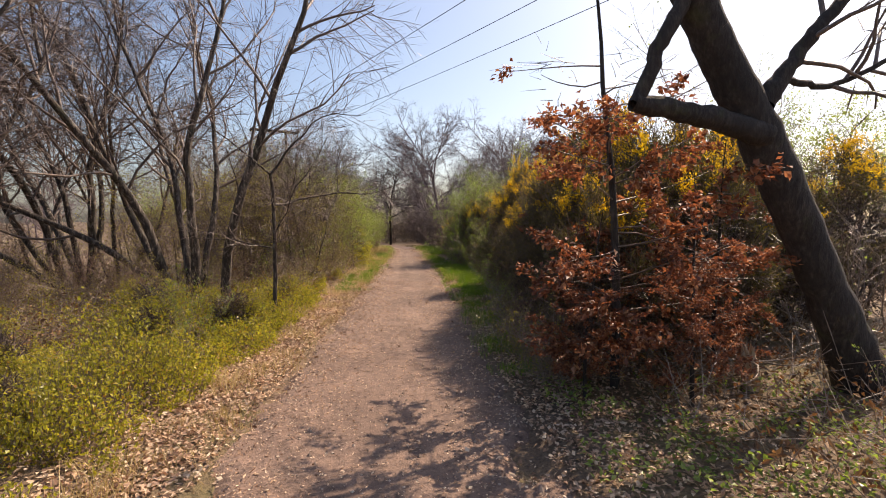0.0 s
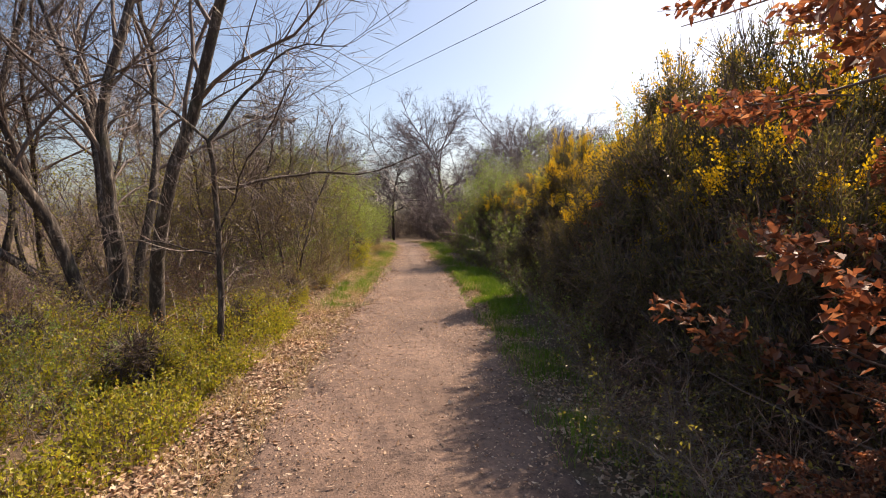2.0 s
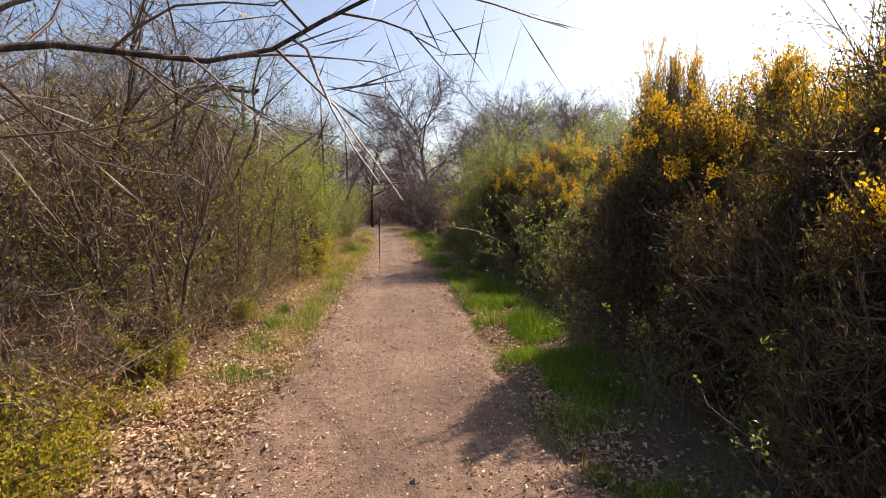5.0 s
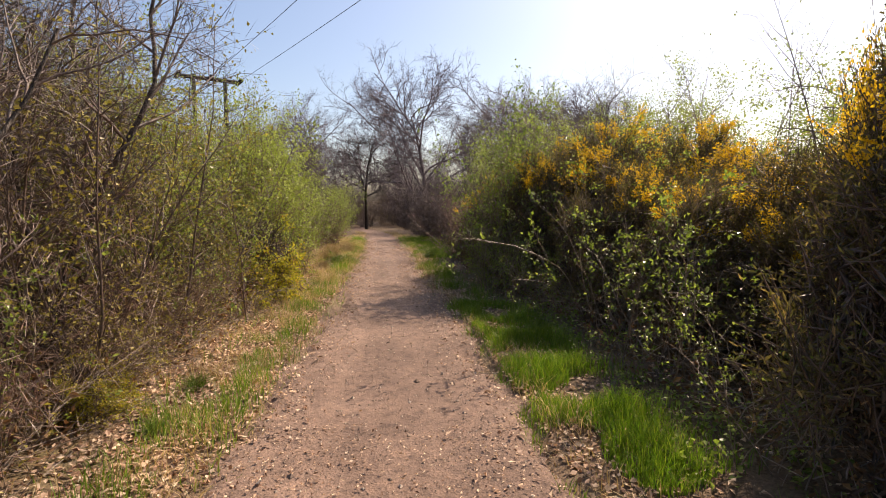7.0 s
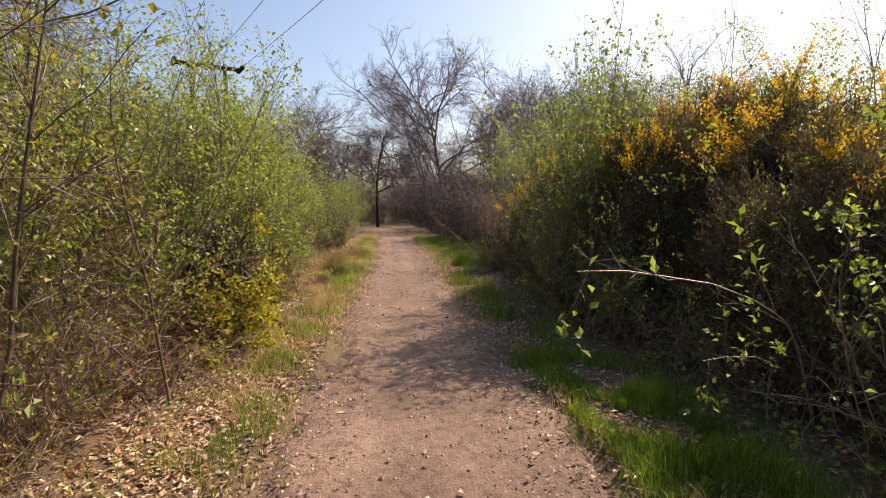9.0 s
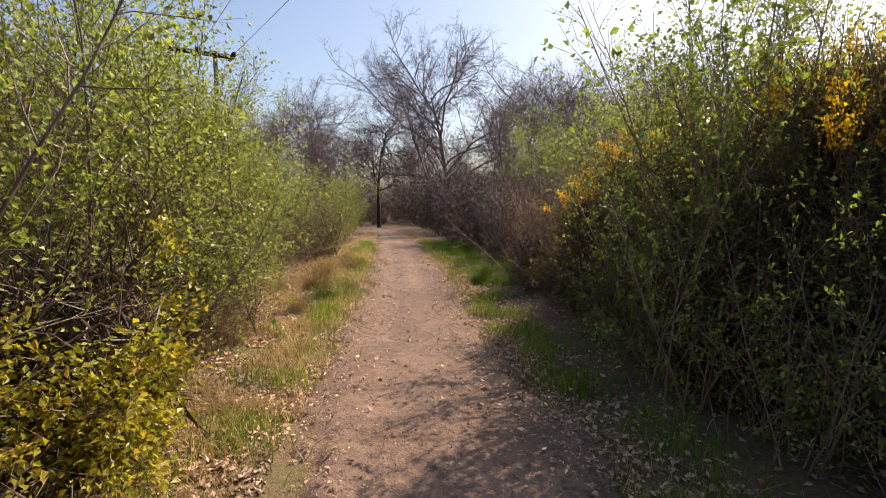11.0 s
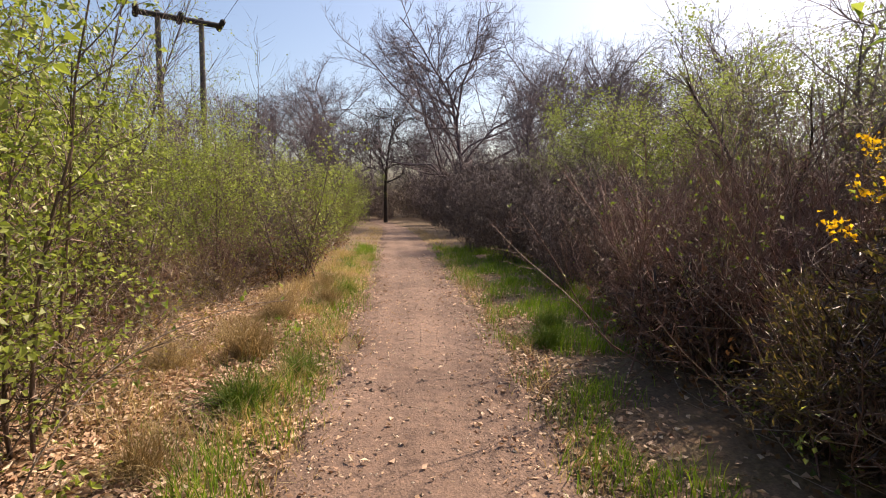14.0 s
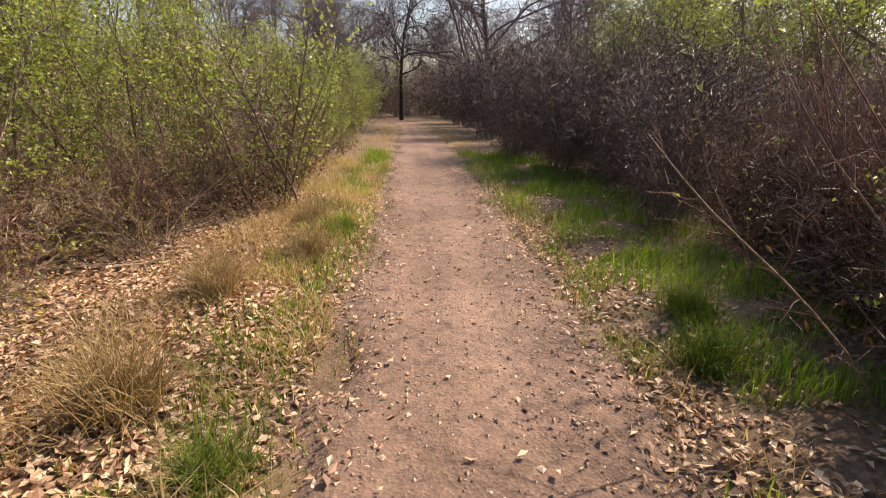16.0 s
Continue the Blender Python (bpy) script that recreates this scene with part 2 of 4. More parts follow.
def blades(P, D, N, length, width, fold=0.25):
    """Leaves at P along D, facing N: a folded diamond of two triangles each."""
    D = unit(D)
    S = unit(np.cross(D, N))
    U = np.cross(S, D)
    L, W = np.asarray(length)[:, None], np.asarray(width)[:, None]
    mid = P + D * L * 0.45
    v = np.stack([P, mid + S * W * 0.5 + U * W * fold, P + D * L, mid - S * W * 0.5 + U * W * fold], 1).reshape(-1, 3)
    i = np.arange(len(P))[:, None] * 4
    return v, np.concatenate([i + np.array([[0, 1, 2]]), i + np.array([[0, 2, 3]])])


def limb(rng, p, d, length, r0, r1, n=6, wiggle=0.15, pull=0.0):
    """A crooked limb: n points from p along d; pull bends it up (or down)."""
    steps = np.asarray(d, float) + np.cumsum(rng.normal(0, wiggle / math.sqrt(n), (n - 1, 3)), 0)
    steps[:, 2] += pull * np.linspace(0, 1, n - 1)
    pts = np.vstack([p, p + np.cumsum(unit(steps) * (length / (n - 1)), 0)])
    return pts, np.linspace(r0, r1, n)


def side_way(rng, d, angle):
    """A direction that leaves d by about that angle in degrees."""
    d = d / np.linalg.norm(d)
    s = np.cross(d, rng.normal(0, 1, 3))
    s /= np.linalg.norm(s)
    a = radians(angle)
    return d * math.cos(a) + s * math.sin(a)


def sprout(rng, parents, count, length, angle, radius, n=4, wiggle=0.3, pull=0.1, lo=0.25, hi=1.0, fade=0.5, up=0.0):
    """Side limbs on each parent limb; fade: how much shorter they are towards its tip."""
    made = []
    for pts, rad in parents:
        m = len(pts) - 1
        c = count if isinstance(count, int) else max(1, int(rng.poisson(count)))
        for k in range(c):
            f = lo + (hi - lo) * (k + rng.random()) / c
            i = min(int(f * m), m - 1)
            u = f * m - i
            q = pts[i] * (1 - u) + pts[i + 1] * u
            d = side_way(rng, pts[i + 1] - pts[i], angle * rng.uniform(0.7, 1.3))
            d[2] += up
            L = length * rng.uniform(0.6, 1.25) * (1 - fade * f)
            r = min(radius, rad[i] * 0.75)
            made.append(limb(rng, q, d, L, r, r * 0.35, n, wiggle, pull))
    return made


def on_twigs(rng, twigs, count, lo=0.1):
    """Places and directions for leaves along twigs."""
    which = rng.integers(0, len(twigs), count)
    f = rng.uniform(lo, 1, count)
    sizes = np.array([len(t[0]) for t in twigs])
    start = np.concatenate([[0], np.cumsum(sizes)[:-1]])
    every = np.concatenate([t[0] for t in twigs])
    m = sizes[which] - 1
    k = np.minimum((f * m).astype(int), m - 1)
    u = (f * m - k)[:, None]
    a, b = every[start[which] + k], every[start[which] + k + 1]
    P, D = a * (1 - u) + b * u, b - a
    return P, unit(D)


def leaves_on(rng, twigs, count, length, width, spread=0.9, droop=0.0, flat=0.0, off=0.01):
    P, D = on_twigs(rng, twigs, count)
    D = unit(D + rng.normal(0, spread, (count, 3)) + np.array([0, 0, -droop]))
    N = rng.normal(0, 1, (count, 3))
    N[:, 2] = np.abs(N[:, 2]) + flat
    P = P + rng.normal(0, off, (count, 3))
    return blades(P, D, N, length * rng.uniform(0.6, 1.3, count), width * rng.uniform(0.6, 1.3, count))


def stems_of(limbs, material, parent, sides=5):
    for one in limbs:
        wood("stem", [([one], sides)], material, parent)


def leafage(name, arrays, material, parent, label=""):
    return tagged(mesh_object(name, *arrays, material, parent, label), kind="stuff")


def twigwork(levels, material, parent):
    return tagged(wood("crown", levels, material, parent), kind="stuff")


def heart(rng, count, radius, height, length, width, material, parent, name="dead_heart_shade"):
    """Dead growth added inside a bush to stop see-through light and deepen its shade."""
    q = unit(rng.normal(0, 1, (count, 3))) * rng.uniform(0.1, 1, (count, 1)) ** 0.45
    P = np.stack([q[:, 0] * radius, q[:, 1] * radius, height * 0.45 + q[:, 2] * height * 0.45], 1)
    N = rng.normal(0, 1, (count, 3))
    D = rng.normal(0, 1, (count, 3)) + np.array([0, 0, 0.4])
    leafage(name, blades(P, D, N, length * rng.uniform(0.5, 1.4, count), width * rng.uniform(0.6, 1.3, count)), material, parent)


def thing(name, label, category, group=""):
    return tagged(new(name), label, category, group)


def slivers(polys):
    """The thinnest twigs, each one slim four-cornered face."""
    P = np.array([p[0] for p, r in polys])
    E = np.array([p[-1] for p, r in polys])
    W = np.array([2.0 * r[0] for p, r in polys])
    N = np.random.default_rng(len(P)).normal(0, 1, P.shape)
    v, _ = blades(P, E - P, N, np.linalg.norm(E - P, axis=1), W, 0.0)
    return v, np.arange(len(P) * 4).reshape(-1, 4)


def wood(name, levels, material, parent, label=""):
    """Limbs of several levels, each (limbs, sides), as one mesh."""
    vs, fs, base = [], [], 0
    for polys, sides in levels:
        if sides:
            v, f = tubes(polys, sides)
        else:
            v, f = slivers(polys)
        vs.append(v), fs.append(f + base)
        base += len(v)
    return mesh_object(name, np.concatenate(vs), np.concatenate(fs), material, parent, label, True)


def spread_out(proto, places):
    """Copies of a thing at (x, y, turn, size) or (x, y, turn, size, height), and the thing itself at the first."""
    def at(p):
        x, y, turn, size = p[:4]
        tall = p[4] if len(p) > 4 else size
        return pose(x, y, land(x, y) - 0.02, 0, 0, turn) @ Matrix.Diagonal((size, size, tall, 1))
    for p in places[1:]:
        copy_thing(proto, at(p))
    proto.matrix_basis = at(places[0])


# ---- ground and path ----
def axis(lo, hi, fine_lo, fine_hi, step):
    mid = list(np.arange(fine_lo, fine_hi + 1e-6, step))
    a, b, s = [], [], step
    while (mid[0] if not a else a[-1]) > lo:
        s *= 1.35
        a.append((mid[0] if not a else a[-1]) - s)
    s = step
    while (mid[-1] if not b else b[-1]) < hi:
        s *= 1.35
        b.append((mid[-1] if not b else b[-1]) + s)
    return np.array(a[::-1] + mid + b)


def sheet(name, xs_of, ys, height, material):
    rows_ = []
    for y in ys:
        xs = xs_of(y)
        rows_ += [(x, y, height(x, y)) for x in xs]
    w = len(xs_of(ys[0]))
    i = np.arange(len(ys) * w).reshape(len(ys), w)
    return mesh_object(name, rows_, np.stack([i[:-1, :-1], i[:-1, 1:], i[1:, 1:], i[1:, :-1]], -1).reshape(-1, 4), material, None, "", True)


gx, gy = axis(-700, 700, -7, 5, 0.17), axis(-500, 900, -2, 40, 0.22)
ground = sheet("ground", lambda y: gx, gy, land, M_GROUND)
tagged(ground, "brown woodland soil with dead leaves and moss", "ground", kind="structure")


def path_height(x, y):
    a, b = edge_left(y), edge_right(y)
    u = abs((x - a) / (b - a) * 2 - 1)
    ragged = 0.42 * noise.noise((x * 1.3, y * 1.3, 9.0)) + 0.26 * noise.noise((x * 5, y * 5, 2.0))
    drop = 0.10 * max(0.0, (u + ragged - 0.88) / 0.3)
    relief = 0.010 * noise.noise((x * 1.6, y * 0.8, 1.0)) + 0.006 * noise.noise((x * 7, y * 7, 5.0))
    return fall(y) + 0.028 - drop + relief - 0.018 * math.exp(-((u - 0.35) / 0.2) ** 2)


path = sheet("footpath", lambda y: np.linspace(edge_left(y) - 0.35, edge_right(y) + 0.35, 44), np.arange(-8, 66, 0.09), path_height, M_PATH)
tagged(path, "sandy pinkish-brown gravel footpath, trodden and dry", "path", kind="structure")


# ---- kinds of plants ----
def birch_sapling(seed, height=3.4, stems=3, leaf_count=1700, leaf=0.034, leaf_material=M_BIRCHLEAF, bark=M_TWIG, name="birch_sapling", label="young birch sapling with small fresh yellow-green leaves", lean=0.12, up=0.35, per=22):
    rng = np.random.default_rng(seed)
    t = thing(name, label, "sapling", "saplings beside the path")
    main = []
    for k in range(stems):
        d = np.array([rng.normal(0, lean), rng.normal(0, lean), 1.0])
        main.append(limb(rng, np.array([rng.normal(0, 0.2), rng.normal(0, 0.2), -0.05]), d, height * rng.uniform(0.65, 1.08), 0.014, 0.003, 9, 0.25, 0.1))
    side = sprout(rng, main, per, height * 0.33, 50, 0.005, 5, 0.4, 0.2, 0.03, 0.98, 0.6, up)
    twig = sprout(rng, side, 6, height * 0.12, 48, 0.0022, 2, 0.3, 0.1, 0.1, 1.0, 0.3)
    stems_of(main, bark, t)
    twigwork([(side, 3), (twig, 0)], bark, t)
    leafage("foliage", leaves_on(rng, twig + side[::2], leaf_count, leaf, leaf * 0.75, 1.0, 0.2, 0.5, 0.025), leaf_material, t)
    heart(rng, 700, height * 0.16, height * 0.8, 0.22, 0.006, M_RUST, t, "inner_growth_filler")
    # Dark blades added as the shaded gaps between stems and leaves.
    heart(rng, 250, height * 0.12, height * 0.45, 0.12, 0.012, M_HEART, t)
    return t


def bare_shrub(seed, height=2.2, stems=9, material=M_TWIG, name="bare_shrub", label="leafless thicket shrub of arching brown twigs", lean=0.5, leaf_count=0, leaf_material=None, per=16, fine=6, thick=0.0022, group="bare shrubs", inner=0, inner_material=M_RUST, leaf=0.035):
    rng = np.random.default_rng(seed)
    t = thing(name, label, "shrub", group)
    main = []
    for k in range(stems):
        a = rng.uniform(0, 2 * math.pi)
        d = np.array([math.cos(a) * lean * rng.uniform(0.2, 1.4), math.sin(a) * lean * rng.uniform(0.2, 1.4), 1.0])
        main.append(limb(rng, np.array([rng.normal(0, 0.2), rng.normal(0, 0.2), -0.05]), d, height * rng.uniform(0.6, 1.15), 0.010, 0.0025, 8, 0.45, -0.25))
    side = sprout(rng, main, per, height * 0.40, 48, 0.0045, 5, 0.45, 0.0, 0.02, 1.0, 0.4, 0.1)
    twig = sprout(rng, side, fine, height * 0.15, 45, thick, 2, 0.35, 0.05, 0.1, 1.0, 0.3)
    stems_of(main, material, t)
    twigwork([(side, 3), (twig, 0)], material, t)
    # M_HEART blades paint shade inside the shrub; M_RUST ones are reddish twigs.
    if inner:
        heart(rng, inner, height * 0.42, height * 0.95, 0.26, 0.0065 if inner_material is M_RUST else 0.012, inner_material, t, "inner_growth_filler")
    if leaf_count:
        leafage("foliage", leaves_on(rng, twig, leaf_count, leaf, leaf * 0.7, 0.9, 0.2, 0.4, 0.02), leaf_material or M_OLIVELEAF, t)
    return t


def gorse(seed, label="dark spiny gorse bush topped with yellow flowers", bloom=0.75, puffs=64):
    """A lumpy spiny dome about 1 m in radius and 2 m high, inside dead and coloured dark for shade, green and in flower
    on its outer puffs.
    """
    rng = np.random.default_rng(seed)
    t = thing("gorse_bush", label, "bush", "gorse bushes")
    main, shoots, petals, spines = [], [], [], []
    for k in range(puffs):
        a, up = rng.uniform(0, 2 * math.pi), rng.uniform(0.03, 1.0) ** 0.8
        out = math.sqrt(max(0.05, 1 - up * up)) * rng.uniform(0.62, 0.98)
        c = np.array([math.cos(a) * out, math.sin(a) * out, 0.2 + 1.6 * up * rng.uniform(0.85, 1.12)])
        r = rng.uniform(0.17, 0.33)
        if k % 4 == 0:
            p = np.array([rng.normal(0, 0.14), rng.normal(0, 0.14), -0.05])
            main.append(limb(rng, p, c - p, np.linalg.norm(c - p), 0.02, 0.006, 7, 0.25))
        way = unit(np.array([c[0], c[1], (c[2] - 0.5) * 0.8 + 0.35]))
        mine = []
        for _ in range(34):
            d = unit(rng.normal(0, 0.75, 3) + way * 0.9)
            mine.append(limb(rng, c + rng.normal(0, r * 0.25, 3), d, r * rng.uniform(0.6, 1.35), 0.0042, 0.002, 3, 0.2, 0.15))
        for _ in range(2):
            mine.append(limb(rng, c, unit(rng.normal(0, 0.4, 3) + way + np.array([0, 0, 0.5])), r * rng.uniform(1.5, 2.1), 0.005, 0.002, 3, 0.2, 0.2))
        shoots += mine
        if c[2] > 1.2 and rng.random() < bloom * (0.45 + 0.55 * up):
            high = sorted(mine, key=lambda m: -m[0][-1] @ (way + np.array([0, 0, 0.6])))[:int(rng.integers(4, 12))]
            petals.append(leaves_on(rng, [(p[1:], q[1:]) for p, q in high], len(high) * 42, 0.024, 0.020, 1.3, 0, 0, 0.022))
    for one in main:
        wood("stem", [([one], 5)], M_TWIG, t)
    twigwork([(shoots, 3)], M_TWIG, t)
    leafage("foliage", leaves_on(rng, shoots, 26000, 0.038, 0.0115, 0.8, 0, 0, 0.014), M_GORSE, t)
    # Dead inner spines, packed and darkened to block light and deepen shade.
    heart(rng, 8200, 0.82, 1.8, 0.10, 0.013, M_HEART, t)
    if petals:
        n = np.cumsum([0] + [len(v) for v, f in petals[:-1]])
        leafage("blossom", (np.concatenate([v for v, f in petals]), np.concatenate([f + o for (v, f), o in zip(petals, n)])), M_FLOWER, t, "bright yellow gorse flowers")
    return t


def bramble(seed, canes=13, reach=1.7, leaf=0.045, leaf_count=900, name="bramble_bush", label="bramble with pale arching canes and small fresh leaves", material=M_PALETWIG, rise=0.9, group="brambles"):
    """Long thin canes that rise, arch over and carry their leaves in bunches."""
    rng = np.random.default_rng(seed)
    t = thing(name, label, "shrub", group)
    main = []
    for k in range(canes):
        a = rng.uniform(0, 2 * math.pi)
        s = rng.uniform(0.25, 0.7)
        main.append(limb(rng, np.array([rng.normal(0, 0.2), rng.normal(0, 0.2), -0.04]), (math.cos(a) * s, math.sin(a) * s, rise + 0.3), reach * rng.uniform(0.7, 1.25), 0.0065, 0.0022, 12, 0.5, -1.25 * (1.1 - 0.6 * rise)))
    side = sprout(rng, main, 8, reach * 0.28, 55, 0.0032, 5, 0.45, 0.1, 0.25, 1.0, 0.3, 0.1)
    twig = sprout(rng, side, 4, reach * 0.08, 50, 0.002, 2, 0.3, 0.1, 0.3, 1.0, 0.2, 0.15)
    stems_of(main, material, t, 4)
    twigwork([(side, 3), (twig, 3)], material, t)
    leafage("foliage", leaves_on(rng, [w for w in twig if rng.random() < 0.6], leaf_count, leaf, leaf * 0.62, 0.9, 0.15, 0.8, 0.02), M_ELDERLEAF, t)
    return t


def wand_shrub(seed, height=2.1, wands=34, label="leafless shrub of long upswept reddish-brown wands"):
    """Many long stems that lean out and then sweep up, with short side twigs and a tangled heart coloured dark as if
    shaded.
    """
    rng = np.random.default_rng(seed)
    t = thing("bare_shrub", label, "shrub", "bare shrubs")
    main = []
    for k in range(wands):
        a, s = rng.uniform(0, 2 * math.pi), rng.uniform(0.15, 0.8)
        main.append(limb(rng, np.array([rng.normal(0, 0.25), rng.normal(0, 0.25), -0.05]), (math.cos(a) * s, math.sin(a) * s, 0.75), height * rng.uniform(0.6, 1.1), 0.0085, 0.0028, 9, 0.35, 0.55))
    side = sprout(rng, main, 11, height * 0.27, 42, 0.0040, 5, 0.4, 0.15, 0.12, 1.0, 0.35, 0.12)
    twig = sprout(rng, side, 5, height * 0.08, 45, 0.0024, 2, 0.3, 0.1, 0.15, 1.0, 0.3, 0.1)
    stems_of(main[:8], M_PALETWIG, t, 4)
    stems_of(main[8:], M_REDTWIG, t, 4)
    twigwork([(side, 3), (twig, 3)], M_REDTWIG, t)
    leafage("foliage", leaves_on(rng, twig[::9], 160, 0.04, 0.026, 0.9, 0.1, 0.8, 0.02), M_ELDERLEAF, t)
    heart(rng, 2600, height * 0.36, height * 0.72, 0.22, 0.006, M_RUST, t, "inner_growth_filler")
    # Second fill, painted dark as the shade low in the tangle.
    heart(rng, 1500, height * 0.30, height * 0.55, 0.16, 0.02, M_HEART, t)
    return t


def bare_tree(seed, height=14.0, trunk=0.28, spread=1.0, material=M_PURPLE, name="bare_tree", label="leafless deciduous tree with a fine twiggy crown", leaf_count=0, leaf_material=None, twigs=3, forks=11, low=0.22, lean=0.0):
    rng = np.random.default_rng(seed)
    t = thing(name, label, "tree", "trees in the distance")
    main = [limb(rng, np.array([0, 0, -0.2]), (lean + rng.normal(0, 0.05), rng.normal(0, 0.05), 1.0), height * 0.75, trunk, trunk * 0.2, 9, 0.25)]
    big = sprout(rng, main, forks, height * 0.62 * spread, 52, trunk * 0.36, 8, 0.75, 0.2, low, 1.0, 0.55, 0.1)
    mid = sprout(rng, big, 8, height * 0.24 * spread, 48, trunk * 0.15, 5, 0.6, 0.1, 0.2, 1.0, 0.4, 0.05)
    fine = sprout(rng, mid, 6, height * 0.10, 45, trunk * 0.075, 3, 0.5, 0.0, 0.15, 1.0, 0.3)
    levels = [(big, 5), (mid, 3), (fine, 3 if twigs else 0)]
    if twigs:
        levels.append((sprout(rng, fine, twigs, height * 0.055, 42, trunk * 0.06, 2, 0.3, 0.0, 0.2, 1.0, 0.2), 0))
    wood("trunk", [(main, 8)], material, t)
    twigwork(levels, material, t)
    if leaf_count:
        leafage("foliage", leaves_on(rng, fine, leaf_count, 0.075, 0.06, 1.0, 0.2, 0.3, 0.12), leaf_material, t)
    return t


def strewn(seed, count, zones, gap=1.0):
    """Places (x, y, turn, size) strewn over boxes (x0, x1, y0, y1, least size, most size)."""
    r = random.Random(seed)
    area = [(z[1] - z[0]) * (z[3] - z[2]) for z in zones]
    out = []
    for z in r.choices(zones, area, k=count * 12):
        x, y = r.uniform(z[0], z[1]), r.uniform(z[2], z[3])
        if edge_left(y) - 1.0 < x < edge_right(y) + 1.0 or any((x - q[0]) ** 2 + (y - q[1]) ** 2 < gap * gap for q in out):
            continue
        out.append((x, y, r.uniform(0, 360), r.uniform(z[4], z[5])))
        if len(out) == count:
            break
    return out


# ---- far distance ----
oak = bare_tree(11, 14.0, 0.24, 1.4, label="tall leafless oak with a wide twiggy crown", twigs=12, forks=24, low=0.12, lean=-0.28)
spread_out(oak, [(0.2, 47.5, 0, 0.86), (6.5, 62, 140, 1.05), (-14, 72, 60, 1.0), (14, 66, 80, 1.0), (25, 74, 10, 1.0)])
slim = bare_tree(12, 11.0, 0.14, 0.75, label="slim leafless tree at the end of the path", forks=16, low=0.1, twigs=4)
dark = bare_tree(17, 12.0, 0.19, 0.8, M_BARK, "bare_tree", "dark-trunked leafless tree at the end of the path", twigs=4, forks=15, low=0.4)
spread_out(dark, [(-6.3, 60, 0, 1.0)])
spread_out(slim, [(3.6, 46, 40, 0.98), (-13.5, 54, 10, 0.95), (-11.0, 57, 100, 0.9), (-16, 52, 200, 0.9), (-1.5, 62, 80, 0.72), (-3.4, 66, 200, 0.8), (-9.5, 63, 130, 0.9), (1.0, 57, 60, 0.75), (4.5, 55, 20, 0.75), (-12.5, 60, 300, 0.85), (-16, 57, 30, 0.85), (-20, 55, 90, 0.9), (-14, 70, 250, 1.0),
                  (8, 54, 110, 0.72), (11, 60, 70, 0.85), (16, 55, 190, 0.75), (20, 62, 240, 0.85), (-25, 52, 200, 0.8), (-31, 50, 20, 0.8), (28, 55, 100, 0.8), (36, 60, 40, 0.9), (-38, 48, 70, 0.85), (-27, 66, 10, 1.1), (8, 44, 20, 0.85), (13.5, 48, 90, 0.9), (-3.5, 78, 50, 1.2), (-8, 74, 110, 1.2), (2, 82, 10, 1.2), (2.6, 41, 70, 0.75), (5.0, 38, 140, 0.8), (7.8, 36, 200, 0.8), (-11, 44, 60, 0.68), (-9.2, 49, 130, 0.72), (10.5, 40, 320, 0.85)])
haze = bare_tree(13, 6.5, 0.09, 0.8, M_TWIG, "young_birch", "young birch with a pale green haze of new leaves", 4800, M_BIRCHLEAF, 0, 12)
spread_out(haze, [(2.6, 34.5, 10, 0.72), (4.0, 31.5, 100, 0.78), (5.6, 29.8, 200, 0.82), (3.4, 38.5, 300, 0.85), (7.2, 27.6, 30, 0.85), (6.2, 33, 0, 1.15), (9.5, 30, 60, 1.2), (4.2, 35, 120, 1.0), (12.5, 34, 200, 1.15), (7.5, 24, 70, 0.85), (11, 22, 10, 0.9), (15, 27, 190, 1.0), (3.2, 44, 30, 0.8), (-9.5, 36, 50, 0.62), (-12, 31, 140, 0.65), (-8.5, 29, 220, 0.6),
                  (-15, 26, 20, 0.7), (6.5, 17.5, 100, 0.75), (9, 14, 160, 0.85), (13, 16, 220, 0.95), (-13.5, 38, 270, 0.6), (-7.5, 43, 10, 0.6), (-18, 33, 100, 0.7), (20, 22, 40, 1.0), (17, 36, 130, 1.0)])
woods = bare_tree(15, 9.0, 0.15, 0.8, label="leafless tree of the wood behind the scrub", twigs=0, forks=12, low=0.1)
spread_out(woods, strewn(3, 60, [(-60, -14, 50, 85, 0.8, 1.2), (-18, 8, 62, 85, 0.9, 1.2), (-18, 8, 62, 85, 0.9, 1.2), (-11, -7, 44, 60, 0.6, 0.9), (-1.5, 5, 46, 60, 0.6, 0.9), (6, 60, 55, 90, 0.8, 1.2), (-45, -16, 25, 50, 0.5, 0.7), (16, 45, 25, 55, 0.6, 0.85)], 3.0))
clump = bare_shrub(16, 2.6, 10, M_TWIG, "thicket_shrub", "dense leafless scrub with a few olive leaves", 0.7, 700, M_OLIVELEAF, 9, 3, 0.006, "scrub behind the path", 600, M_RUST)
spread_out(clump, strewn(4, 75, [(-16, -6.8, 12, 30, 0.7, 1.0), (-20, -8, 28, 60, 0.9, 1.4), (5.5, 15, 3, 26, 0.8, 1.2), (4.5, 18, 26, 58, 0.9, 1.4), (-18, -8.5, -4, 12, 0.5, 0.8), (-5, 0, 60, 78, 0.8, 1.1)], 1.6) + strewn(8, 44, [(-30, 16, 74, 92, 1.8, 2.6), (-6, 1, 65, 76, 1.2, 1.8), (-45, -18, 58, 75, 1.8, 2.4), (14, 42, 58, 75, 1.8, 2.4)], 2.4))
# Dark inner fill keeps light out and stands for the shade in these shrubs.
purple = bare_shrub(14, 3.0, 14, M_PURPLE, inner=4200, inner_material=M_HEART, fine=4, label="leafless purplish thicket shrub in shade")
